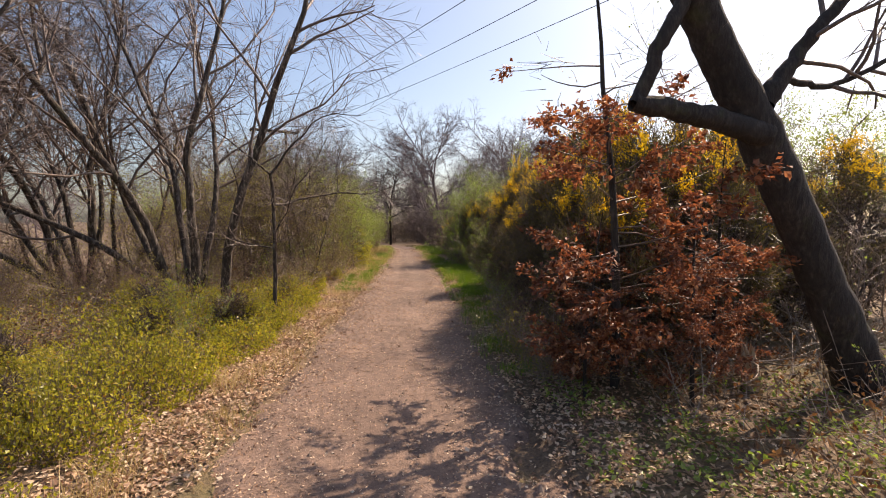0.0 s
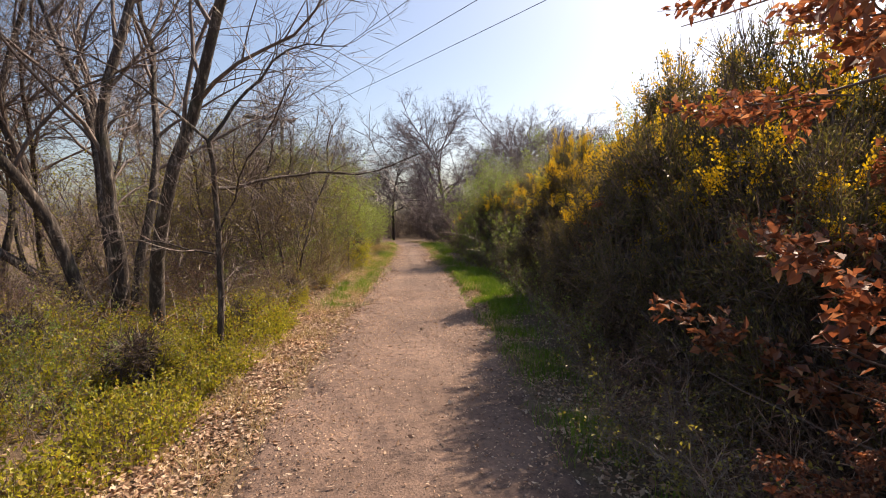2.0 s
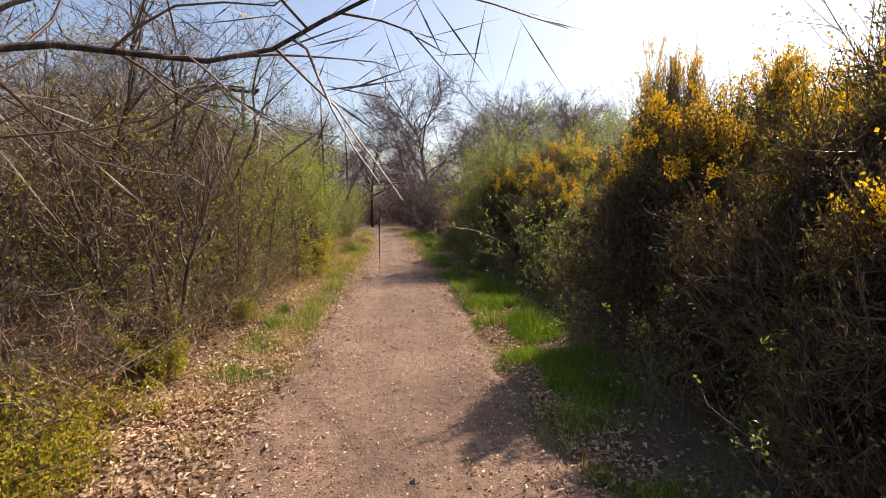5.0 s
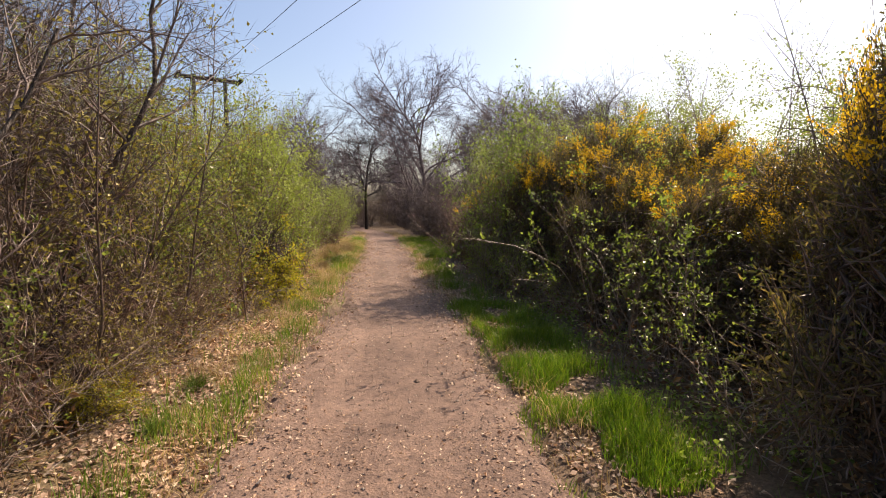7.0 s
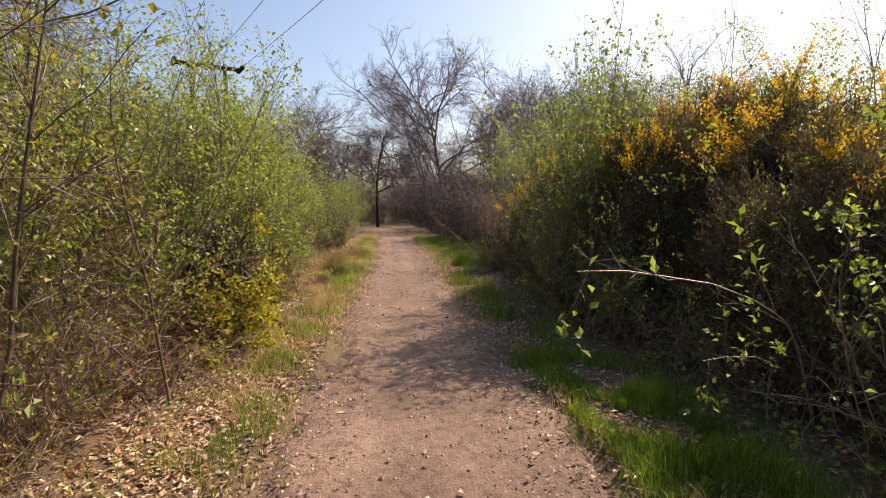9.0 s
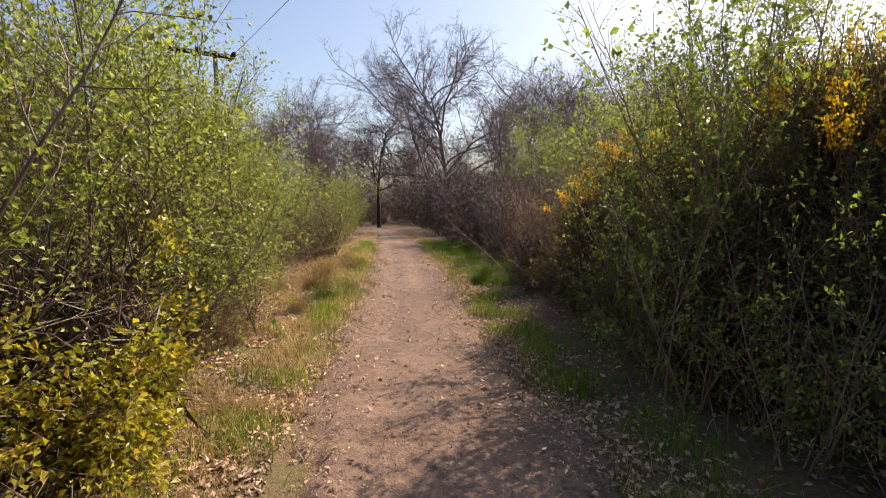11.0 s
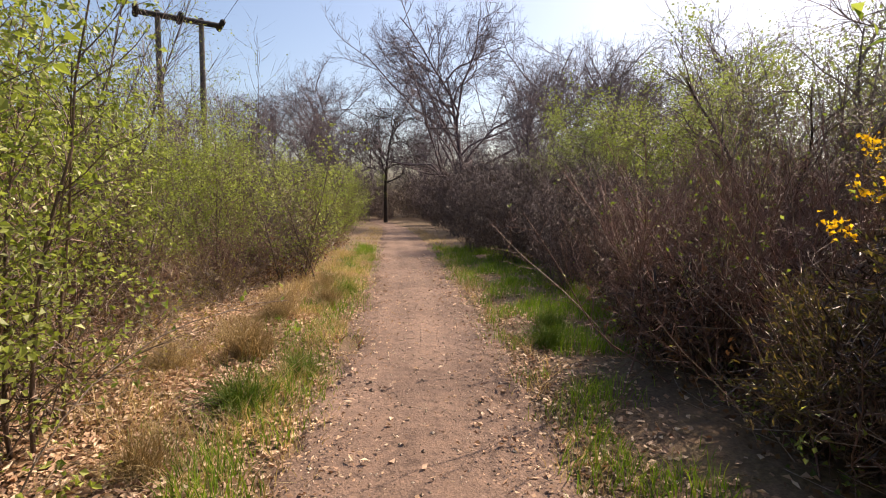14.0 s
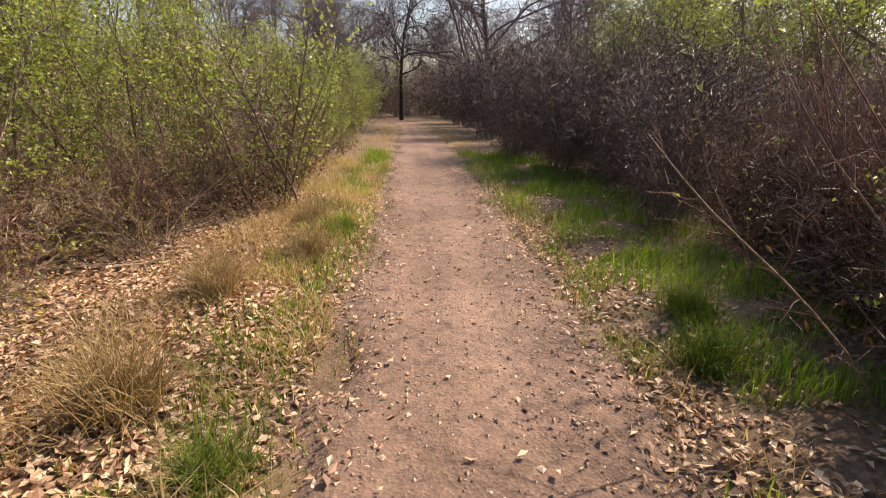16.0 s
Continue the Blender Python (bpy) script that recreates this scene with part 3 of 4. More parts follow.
spread_out(purple, [(-0.2, 31.5, 0, 1.0), (1.2, 29.5, 70, 1.0), (0.4, 34.5, 140, 1.15), (2.6, 32, 200, 1.2, 0.75), (1.8, 36, 10, 1.2, 0.9), (-0.9, 38, 90, 1.2), (0.8, 41, 160, 1.3), (-0.3, 45, 230, 1.4), (2.6, 27.5, 300, 1.0, 0.62), (4.4, 29, 40, 1.1, 0.6), (3.8, 25.5, 100, 1.0, 0.62), (4.5, 35, 20, 1.3, 0.75), (-0.55, 30.9, 30, 0.6, 0.62), (0.7, 26.7, 60, 0.75, 0.7), (1.3, 27.3, 150, 0.9, 0.8), (-0.05, 29.6, 210, 0.7, 0.7), (0.3, 25.4, 20, 0.5, 0.55), (0.5, 28.2, 190, 0.8, 0.6), (1.6, 28.4, 250, 0.9, 0.6), (-1.2, 50, 70, 1.4), (5.8, 26, 10, 1.1, 0.65), (2.8, 48, 100, 1.5),
                    (-6.2, 34, 0, 0.9), (-7.2, 38, 80, 1.0), (-7.0, 43, 160, 1.1), (-8.8, 48, 30, 1.2), (-10.5, 53, 200, 1.3), (-12.5, 49, 100, 1.2), (-7.8, 31, 260, 0.9), (-3.0, 63, 120, 0.9), (-9, 57, 10, 1.0), (-0.5, 60, 40, 1.0), (-6.5, 66, 90, 1.0), (1.5, 56, 10, 1.2), (-11, 66, 200, 1.2), (-2.0, 55, 60, 1.1), (-6.0, 37, 60, 1.0), (-5.6, 31, 200, 0.75), (0.2, 29.0, 20, 0.8), (-10, 58, 20, 1.6), (-13, 63, 80, 1.8), (-8.5, 61, 150, 1.3), (-4.4, 67, 200, 1.4), (-1.5, 66, 250, 1.6), (1.0, 63, 10, 1.7), (3.4, 58, 60, 1.6), (5.5, 52, 100, 1.6), (-5.5, 72, 30, 1.8), (-9, 70, 90, 1.8), (-1, 73, 150, 2.0), (-15, 57, 200, 1.6), (-3.2, 70, 10, 1.6), (-7.2, 64.5, 60, 1.2)])

# ---- the multi-stemmed trees over the undergrowth ----
def coppice(seed, name, label, stems, base_r=0.082, height=7.5):
    """Trunks that fan out from one root; stems: (x, y, lean to the side, lean along, share of the height)."""
    rng = np.random.default_rng(seed)
    t = thing(name, label, "tree", "multi-stemmed trees")
    trunks = []
    for x, y, sx, sy, h in stems:
        trunks.append(limb(rng, np.array([x, y, -0.1]), (sx, sy, 1.0), height * h, base_r * rng.uniform(0.75, 1.1), 0.018, 14, 0.46, 0.35))
    for pts in trunks:
        wood("trunk", [([pts], 8)], M_BIRCH, t)
    big = sprout(rng, trunks, 11, height * 0.36, 45, 0.028, 7, 0.5, 0.1, 0.3, 1.0, 0.35, 0.25)
    mid = sprout(rng, big, 9, height * 0.17, 45, 0.009, 4, 0.5, -0.05, 0.1, 1.0, 0.3, 0.05)
    fine = sprout(rng, mid, 12, height * 0.085, 45, 0.0042, 2, 0.4, -0.3, 0.1, 1.0, 0.3)
    twigwork([(big, 5), (mid, 3), (fine, 0)], M_TWIG, t)
    return t


grove = coppice(21, "birch_tree", "multi-stemmed birch, bare, with pale sunlit bark", [(0.1, 0, 0.0, 0, 1.0), (-0.05, 0.1, -0.13, 0.1, 1.0), (0.2, 0.1, 0.12, 0.0, 0.95), (-0.1, -0.1, -0.34, -0.1, 1.0), (-0.22, 0.1, -0.55, 0.15, 1.0), (-0.2, 0.2, -0.8, -0.1, 0.95), (0.0, 0.3, -0.22, 0.4, 0.9)], 0.095)
spread_out(grove, [(-5.0, 9.7, 0, 1.0), (-7.9, 10.8, 25, 0.95), (-8.2, 6.6, -20, 0.8)])
lone = coppice(22, "birch_tree", "bare dark-barked birch leaning over the scrub", [(0, 0, 0.22, 0.02, 1.05)], 0.11, 7.5)
spread_out(lone, [(-3.98, 9.0, 0, 1.0)])
back = coppice(23, "birch_tree", "bare slender birch in the scrub", [(0, 0, -0.05, 0, 1.0), (0.25, 0.1, 0.16, 0.1, 0.9), (-0.2, 0.1, -0.25, 0, 0.9)], 0.06, 6.5)
spread_out(back, [(-8.2, 12.5, 0, 1.0), (-7.2, 7.0, 120, 1.0), (-10.5, 9.0, 210, 1.1), (-12, 15, 60, 1.1), (-9, 19, 300, 0.9), (-6.3, 5.2, 170, 0.9), (-4.5, 12.6, 40, 0.62), (-3.75, 13.8, 80, 0.6), (-3.3, 11.9, 190, 0.45), (-5.6, 15.4, 100, 0.7), (-4.1, 14.4, 230, 0.5), (2.4, 23.4, 10, 0.45), (3.1, 24.6, 80, 0.6), (4.2, 23.0, 300, 0.65)])


def slim_tree(seed):
    rng = np.random.default_rng(seed)
    t = thing("crooked_sapling", "bare crooked sapling with long side branches", "sapling")
    trunk = [limb(rng, np.array([0, 0, -0.05]), (-0.03, 0.02, 1.0), 2.4, 0.04, 0.026, 11, 0.22)]
    at = trunk[0][0]
    fork = [limb(rng, at[-1], (0.35, 0.25, 1.0), 1.9, 0.022, 0.005, 10, 1.1, 0.1), limb(rng, at[-1], (-0.35, 0.1, 1.0), 1.6, 0.018, 0.005, 9, 1.0, 0.1),
            limb(rng, at[-3], (0.66, 0.7, 0.22), 2.7, 0.021, 0.005, 12, 0.6, 0.8), limb(rng, at[-5], (0.5, -0.35, 0.7), 1.9, 0.014, 0.004, 9, 0.6, 0.1), limb(rng, at[-6], (-0.9, 0.1, 0.4), 1.5, 0.012, 0.004, 9, 0.6, 0.1)]
    side = sprout(rng, fork + trunk, 15, 0.95, 50, 0.007, 6, 0.6, 0.05, 0.2, 1.0, 0.3, 0.05)
    twig = sprout(rng, side, 16, 0.38, 48, 0.0035, 2, 0.45, 0.0, 0.1, 1.0, 0.3)
    wood("trunk", [(trunk, 8)], M_BIRCH, t)
    for one in fork:
        wood("limb", [([one], 5)], M_BIRCH, t)
    twigwork([(side, 3), (twig, 0)], M_TWIG, t)
    return t


spread_out(slim_tree(24), [(-2.8, 8.1, 0, 1.0)])

# ---- scrub on the shaded side of the walk: saplings ----
leafy = birch_sapling(31, 3.3, 5, 6400, 0.035)
leafy_b = birch_sapling(32, 2.7, 6, 6000, 0.036, lean=0.2)
spread_out(leafy, [(-3.5, 17.9, 0, 1.0), (-3.7, 18.9, 80, 1.05), (-3.9, 20.0, 160, 1.0), (-4.6, 18.3, 240, 1.15), (-4.9, 20.0, 20, 1.15), (-4.5, 21.3, 100, 1.05), (-5.3, 22.2, 190, 1.0), (-5.8, 19.2, 270, 1.2), (-6.4, 21.2, 40, 1.2), (-4.9, 16.6, 60, 1.2), (-6.2, 17.3, 130, 1.2), (-7.2, 23, 130, 1.15), (-6.0, 24.4, 33, 1.0), (-5.2, 27.5, 250, 0.95), (-7.0, 26.5, 10, 1.1)])
spread_out(leafy_b, [(-3.25, 18.6, 40, 0.95), (-3.35, 19.6, 110, 1.0), (-3.6, 20.7, 200, 0.9), (-3.8, 16.2, 300, 1.05), (-4.1, 15.0, 10, 1.15), (-4.7, 23.2, 90, 0.9), (-4.5, 25.0, 150, 0.8), (-5.8, 25.8, 210, 0.9), (-4.2, 28.5, 80, 0.7), (-4.3, 30.5, 120, 0.75), (-4.6, 32.8, 20, 0.8), (-5.0, 35.5, 200, 0.9), (-5.5, 38.6, 300, 1.0), (-6.1, 42, 50, 1.0), (-5.6, 33, 40, 1.0), (-6.6, 29.5, 20, 1.0), (-8.2, 21, 70, 1.1), (1.2, 18.9, 40, 0.85, 0.95), (1.75, 19.1, 120, 1.0), (1.9, 17.9, 200, 1.0)])
spread_out(birch_sapling(33, 2.2, 6, 1500, 0.045, M_BIRCHLEAF, M_TWIG, "small_tree", "small multi-stemmed tree opening its first leaves", 0.25), [(-3.6, 25.6, 0, 1.0), (-3.9, 27.2, 120, 0.8)])
olive = birch_sapling(34, 3.0, 5, 1700, 0.036, M_OLIVELEAF, M_TWIG, "hawthorn_sapling", "twiggy hawthorn sapling with sparse olive leaves", 0.2, 0.2)
spread_out(olive, [(-3.4, 11.6, 0, 0.9), (-3.9, 12.8, 70, 1.1), (-3.3, 13.6, 140, 0.95), (-3.6, 14.6, 200, 1.05), (-4.6, 12.2, 250, 1.1), (-4.9, 13.9, 300, 1.15), (-5.8, 12.9, 40, 1.1), (-5.6, 15.2, 90, 1.2), (-3.3, 15.6, 10, 0.9), (-6.6, 14.6, 160, 1.2), (-4.3, 10.9, 110, 0.85), (-5.4, 11.2, 280, 0.85), (-6.5, 11.0, 20, 1.0), (-7.4, 16, 180, 1.3), (-7.5, 13, 30, 1.2), (-8.4, 18, 80, 1.3), (-3.9, 17.3, 250, 0.8), (-5.2, 16.2, 20, 1.35), (-6.4, 18.6, 90, 1.4), (-5.6, 14.0, 200, 1.3), (-7.2, 20.5, 140, 1.35)])
brown = bare_shrub(35, 1.5, 11, M_PALETWIG, label="dense brown thicket shrub with a few leaves", lean=0.8, leaf_count=1300, leaf_material=M_OLIVELEAF, inner=900, inner_material=M_RUST)
spread_out(brown, [(-3.3, 10.4, 0, 0.75), (-4.2, 10.0, 60, 0.8), (-3.1, 12.3, 120, 0.7), (-3.3, 14.0, 180, 0.75), (-5.3, 8.6, 240, 0.7), (-6.4, 9.2, 300, 0.85), (-7.4, 9.8, 30, 0.9), (-8.2, 8.2, 90, 0.9), (-6.9, 7.6, 150, 0.7), (-3.5, 15.3, 210, 0.7), (-3.9, 21.6, 60, 0.55), (-4.1, 24.2, 130, 0.6), (-3.9, 26.2, 200, 0.55), (-9.5, 10.6, 10, 1.2), (-8.8, 6, 70, 0.9), (-10.5, 7, 60, 1.1), (-4.2, 22.9, 20, 0.6), (-11, 12, 100, 1.3), (1.2, 4.8, 50, 0.6), (1.05, 5.8, 110, 0.65), (1.25, 7.4, 20, 0.6), (-3.15, 15.9, 80, 0.6), (-3.2, 14.7, 20, 0.6), (-3.3, 19.4, 200, 0.55), (-3.15, 13.4, 250, 0.55)])

# ---- gorse and scrub on the sunny side ----
full = gorse(41, bloom=0.48)
part_bloom = gorse(44, bloom=0.32)
plain = gorse(42, "dark spiny gorse bush with few flowers", 0.08)
spread_out(full, [(1.75, 11.6, 0, 0.95, 1.15), (2.5, 11.4, 50, 1.1, 1.28), (2.35, 12.5, 60, 0.55, 1.42), (1.95, 12.1, 200, 0.5, 1.4), (2.9, 13.1, 170, 1.05, 1.05), (3.1, 12.2, 70, 1.2, 1.3), (2.75, 8.7, 140, 1.25, 1.6), (3.5, 10.2, 200, 1.3, 1.6), (2.6, 18.0, 300, 1.3, 1.3), (3.7, 17.4, 90, 1.2, 1.25), (4.6, 12.8, 220, 1.35), (0.85, 20.25, 280, 0.85, 0.95), (2.3, 20.1, 130, 0.95, 1.15), (4.4, 8.6, 330, 1.35, 1.5), (6.2, 7.8, 40, 1.3), (3.2, 15.9, 20, 1.15, 1.0), (1.5, 19.9, 200, 0.85, 1.08)])
spread_out(part_bloom, [(1.75, 17.9, 30, 1.1, 1.27), (2.2, 16.8, 110, 1.1, 1.1), (1.9, 19.0, 10, 1.05, 1.2), (2.75, 7.2, 200, 1.15, 1.55), (2.1, 9.5, 310, 1.0, 1.2), (2.9, 14.2, 240, 1.15, 0.95), (2.4, 20.8, 60, 0.95, 1.1), (4.0, 14.8, 150, 1.2, 1.0)])
spread_out(plain, [(2.0, 7.6, 0, 1.0, 1.25), (2.0, 6.3, 80, 0.9, 1.1), (3.6, 7.0, 150, 1.3, 1.5), (1.75, 10.3, 210, 0.75, 0.9), (1.6, 8.7, 60, 0.75, 0.95), (2.3, 14.7, 30, 0.9, 0.85), (1.3, 17.7, 100, 0.8, 1.1), (1.7, 15.8, 170, 0.8, 0.95), (5.6, 9.6, 230, 1.1), (1.2, 18.8, 10, 0.7, 0.95), (3.0, 6.0, 120, 0.9, 1.2), (1.85, 5.4, 140, 0.75, 0.95), (1.5, 6.9, 200, 0.65, 0.8), (2.45, 13.5, 20, 0.8, 0.75), (0.85, 18.1, 220, 0.5, 0.7), (4.6, 7.0, 40, 0.9, 1.0)])
# Dark inner blades stand in for shade beneath the leaves.
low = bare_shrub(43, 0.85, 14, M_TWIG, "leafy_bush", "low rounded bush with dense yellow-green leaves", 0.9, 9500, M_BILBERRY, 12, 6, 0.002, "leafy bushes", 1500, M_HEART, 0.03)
spread_out(low, [(-3.25, 17.45, 0, 1.42), (-3.0, 13.0, 80, 0.5), (-3.0, 11.3, 10, 0.6), (-3.0, 7.0, 130, 0.75), (-2.95, 8.9, 200, 0.65), (-3.6, 6.0, 270, 0.7), (-4.4, 7.4, 320, 0.8), (-3.3, 3.6, 30, 0.6), (-4.2, 4.6, 60, 0.7)])


def beech(seed):
    rng = np.random.default_rng(seed)
    t = thing("beech_sapling", "young beech holding its dead copper-orange leaves", "sapling")
    trunk = [limb(rng, np.array([0, 0, -0.05]), (-0.01, 0, 1.0), 4.8, 0.05, 0.008, 12, 0.10)]
    side = sprout(rng, trunk, 32, 1.35, 72, 0.009, 6, 0.5, 0.15, 0.08, 0.68, 0.3, 0.0)
    twig = sprout(rng, side, 8, 0.42, 45, 0.005, 4, 0.25, 0.0, 0.25, 1.0, 0.3)
    for s in (side, twig):
        for p, r in s:
            p[:, 2] = p[0, 2] + (p[:, 2] - p[0, 2]) * 0.45
    wood("trunk", [(trunk, 8)], M_BARK, t)
    twigwork([(side, 4), (twig, 3)], M_TWIG, t)
    leafage("foliage", leaves_on(rng, [w for w in twig if w[0][0][2] < 2.6 + rng.normal(0, 0.35)], 7600, 0.062, 0.042, 0.9, 0.35, 0.9, 0.03), M_BEECH, t, "dead copper-orange leaves")
    return t


spread_out(beech(51), [(1.62, 4.6, 0, 0.95), (2.75, 5.0, 130, 0.5), (1.25, 4.3, 220, 0.36), (2.1, 4.1, 300, 0.42), (1.85, 8.1, 40, 0.52)])

elder = bare_shrub(52, 1.9, 9, M_PALETWIG, "elder_shrub", "elder shrub with pale arching twigs and fresh leaves", 0.45, 1400, M_ELDERLEAF, 9, 4, 0.0025, "elder shrubs", 0, M_RUST, 0.042)
spread_out(elder, [(0.5, 17.9, 180, 0.8, 1.2), (0.55, 18.8, 250, 0.8, 1.15), (0.7, 17.1, 120, 0.65, 0.8), (2.2, 20.5, 300, 1.1), (0.45, 19.5, 300, 0.6, 0.8)])
tall_elder = birch_sapling(57, 3.5, 7, 1500, 0.052, M_ELDERLEAF, M_PALETWIG, "elder_shrub", "tall upright elder opening fresh green leaves", 0.13, 0.5, 10)
spread_out(tall_elder, [(0.78, 18.4, 0, 1.0), (0.95, 17.7, 90, 0.85), (1.25, 18.9, 200, 0.98), (0.62, 19.1, 300, 0.8)])
canes = bramble(56)
spread_out(canes, [(1.3, 14.4, 0, 0.9), (1.45, 13.5, 90, 0.85), (1.3, 15.3, 320, 0.7), (1.7, 15.0, 300, 1.1), (1.05, 16.6, 40, 0.6), (1.3, 12.3, 140, 0.6), (3.3, 3.2, 20, 0.4), (1.2, 7.2, 200, 0.55), (1.35, 9.3, 80, 0.55), (-3.1, 6.0, 30, 0.45), (-3.5, 6.8, 100, 0.5), (-3.4, 14.8, 60, 0.8), (-3.35, 18.7, 60, 0.8), (-3.4, 19.7, 150, 0.8), (-3.7, 16.6, 250, 0.8), (0.85, 22.4, 100, 0.7), (-3.6, 15.7, 160, 0.85), (-3.35, 12.6, 220, 0.7), (-3.7, 11.2, 10, 0.7), (1.0, 16.0, 120, 0.55), (0.65, 18.4, 60, 0.7), (0.7, 17.5, 170, 0.6), (0.6, 19.1, 230, 0.6), (1.15, 10.2, 60, 0.5), (1.1, 8.4, 190, 0.5)])
rust = wand_shrub(53)
rust_b = wand_shrub(58, 2.3, 30)
spread_out(rust, [(0.50, 22.3, 0, 0.85), (0.8, 23.5, 70, 0.9), (1.7, 22.6, 140, 1.05), (0.7, 21.0, 20, 0.62), (1.5, 25.4, 120, 0.85), (2.4, 26.2, 40, 0.9), (-4.35, 24.7, 30, 0.5), (-4.45, 25.7, 150, 0.55), (-4.8, 23.6, 260, 0.6), (-5.2, 22.6, 80, 0.6)])
spread_out(rust_b, [(1.2, 21.6, 60, 0.9), (1.9, 24.2, 210, 1.0), (2.8, 23.4, 20, 1.1), (3.2, 24.8, 100, 1.0), (1.15, 22.9, 10, 0.95), (0.9, 24.6, 300, 0.75)])
pale = bare_shrub(54, 1.6, 8, M_PALETWIG, "bare_shrub", "leafless shrub of pale dead twigs", 0.75, 60, M_ELDERLEAF, 11, 6, 0.0032)
spread_out(pale, [(0.75, 22.0, 0, 0.7), (0.75, 23.0, 100, 0.7), (4.4, 5.2, 200, 1.2), (5.3, 4.7, 300, 1.4), (1.8, 14.9, 60, 0.65), (1.0, 20.9, 20, 0.9), (4.9, 6.0, 30, 1.3), (0.75, 23.6, 150, 0.6)])
whip = birch_sapling(55, 4.2, 3, 420, 0.034, M_BIRCHLEAF, M_TWIG, "birch_sapling", "tall thin sapling with a few fresh leaves", 0.1, 0.5)
spread_out(whip, [(-4.6, 18.7, 10, 0.95), (-5.2, 17.4, 90, 1.1), (-6.0, 19.5, 200, 1.2), (-5.4, 16.2, 300, 1.1), (-4.8, 15.0, 50, 1.0), (-6.6, 17.8, 140, 1.25), (-5.9, 21.4, 250, 1.1), (-4.9, 13.4, 330, 0.95), (-7.0, 15.4, 30, 1.2), (1.9, 25.0, 70, 0.75), (2.6, 24.2, 150, 0.8), (1.6, 23.4, 260, 0.7), (1.1, 19.3, 0, 0.85), (0.95, 17.9, 80, 0.75), (2.6, 21.5, 160, 1.0), (3.4, 22.4, 220, 1.05), (2.3, 23.4, 300, 1.0), (4.4, 24.5, 40, 1.1), (3.5, 26, 120, 1.1), (2.9, 20.4, 200, 1.0), (4.2, 18.6, 250, 1.1), (5.2, 16.5, 10, 1.1), (5.0, 21.0, 90, 1.15), (5.6, 14, 170, 1.1), (3.9, 11.4, 200, 1.05), (5.5, 9.5, 60, 1.2), (4.9, 7.2, 100, 1.2), (3.3, 13.2, 50, 0.9), (-6.0, 25.2, 20, 1.15), (-7.0, 27.0, 90, 1.2), (-5.6, 28.4, 150, 1.1), (-8.0, 24.0, 200, 1.25), (-6.6, 30, 250, 1.15), (-5.4, 23.4, 10, 1.05), (-7.6, 29, 60, 1.3)])


# ---- the leaning tree ----
def leaning_tree(seed):
    rng = np.random.default_rng(seed)
    t = thing("leaning_tree", "dark leaning tree trunk with a broken forked limb", "tree")

    def bough(name, ways, radii, sides=14, material=M_BARK):
        key = np.array(ways, float)
        s = np.linspace(0, len(key) - 1, 8 * (len(key) - 1) + 1)
        pts = np.stack([np.interp(s, range(len(key)), key[:, i]) for i in range(3)], 1)
        for _ in range(3):
            pts[1:-1] = (pts[:-2] + 2 * pts[1:-1] + pts[2:]) / 4
        pts[1:-1] += rng.normal(0, 0.006, pts[1:-1].shape)
        r = np.interp(s, range(len(key)), radii) * (1 + rng.normal(0, 0.03, len(s)))
        wood(name, [([(pts, r)], sides)], material, t)
        return pts, r

    bough("trunk", [(3.95, 4.5, -0.15), (3.78, 4.4, 0.2), (3.22, 4.2, 1.15), (2.58, 4.05, 2.3), (2.2, 3.95, 2.85), (1.75, 3.8, 3.55), (1.0, 3.6, 5.2)], [0.34, 0.22, 0.165, 0.165, 0.155, 0.14, 0.12], 18)
    bough("broken_limb", [(2.55, 3.95, 2.3), (2.05, 3.85, 2.42), (1.42, 3.75, 2.52)], [0.10, 0.085, 0.07])
    bough("broken_limb", [(1.84, 3.78, 3.35), (1.62, 3.74, 2.95), (1.44, 3.75, 2.5)], [0.06, 0.055, 0.055])
    up = bough("limb", [(2.55, 4.0, 2.55), (2.75, 4.0, 2.85), (3.0, 4.0, 3.2), (3.6, 4.1, 3.8), (4.2, 4.2, 4.8)], [0.09, 0.06, 0.05, 0.04, 0.025])
    out = bough("limb", [(2.75, 4.05, 2.75), (3.2, 4.15, 2.72), (3.7, 4.2, 2.95), (4.4, 4.3, 3.3)], [0.03, 0.025, 0.02, 0.012], 6)
    top = bough("limb", [(1.0, 3.6, 5.2), (0.6, 3.6, 6.2), (0.5, 3.9, 7.2), (0.1, 4.0, 8.4)], [0.12, 0.09, 0.06, 0.03])
    side = sprout(rng, [up, out, top], 9, 1.5, 45, 0.022, 7, 0.5, 0.1, 0.25, 1.0, 0.4, 0.1)
    twig = sprout(rng, side, 7, 0.55, 45, 0.007, 4, 0.45, 0.0, 0.2, 1.0, 0.3)
    twigwork([(side, 5), (twig, 0)], M_TWIG, t)
    return t


leaning_tree(61)


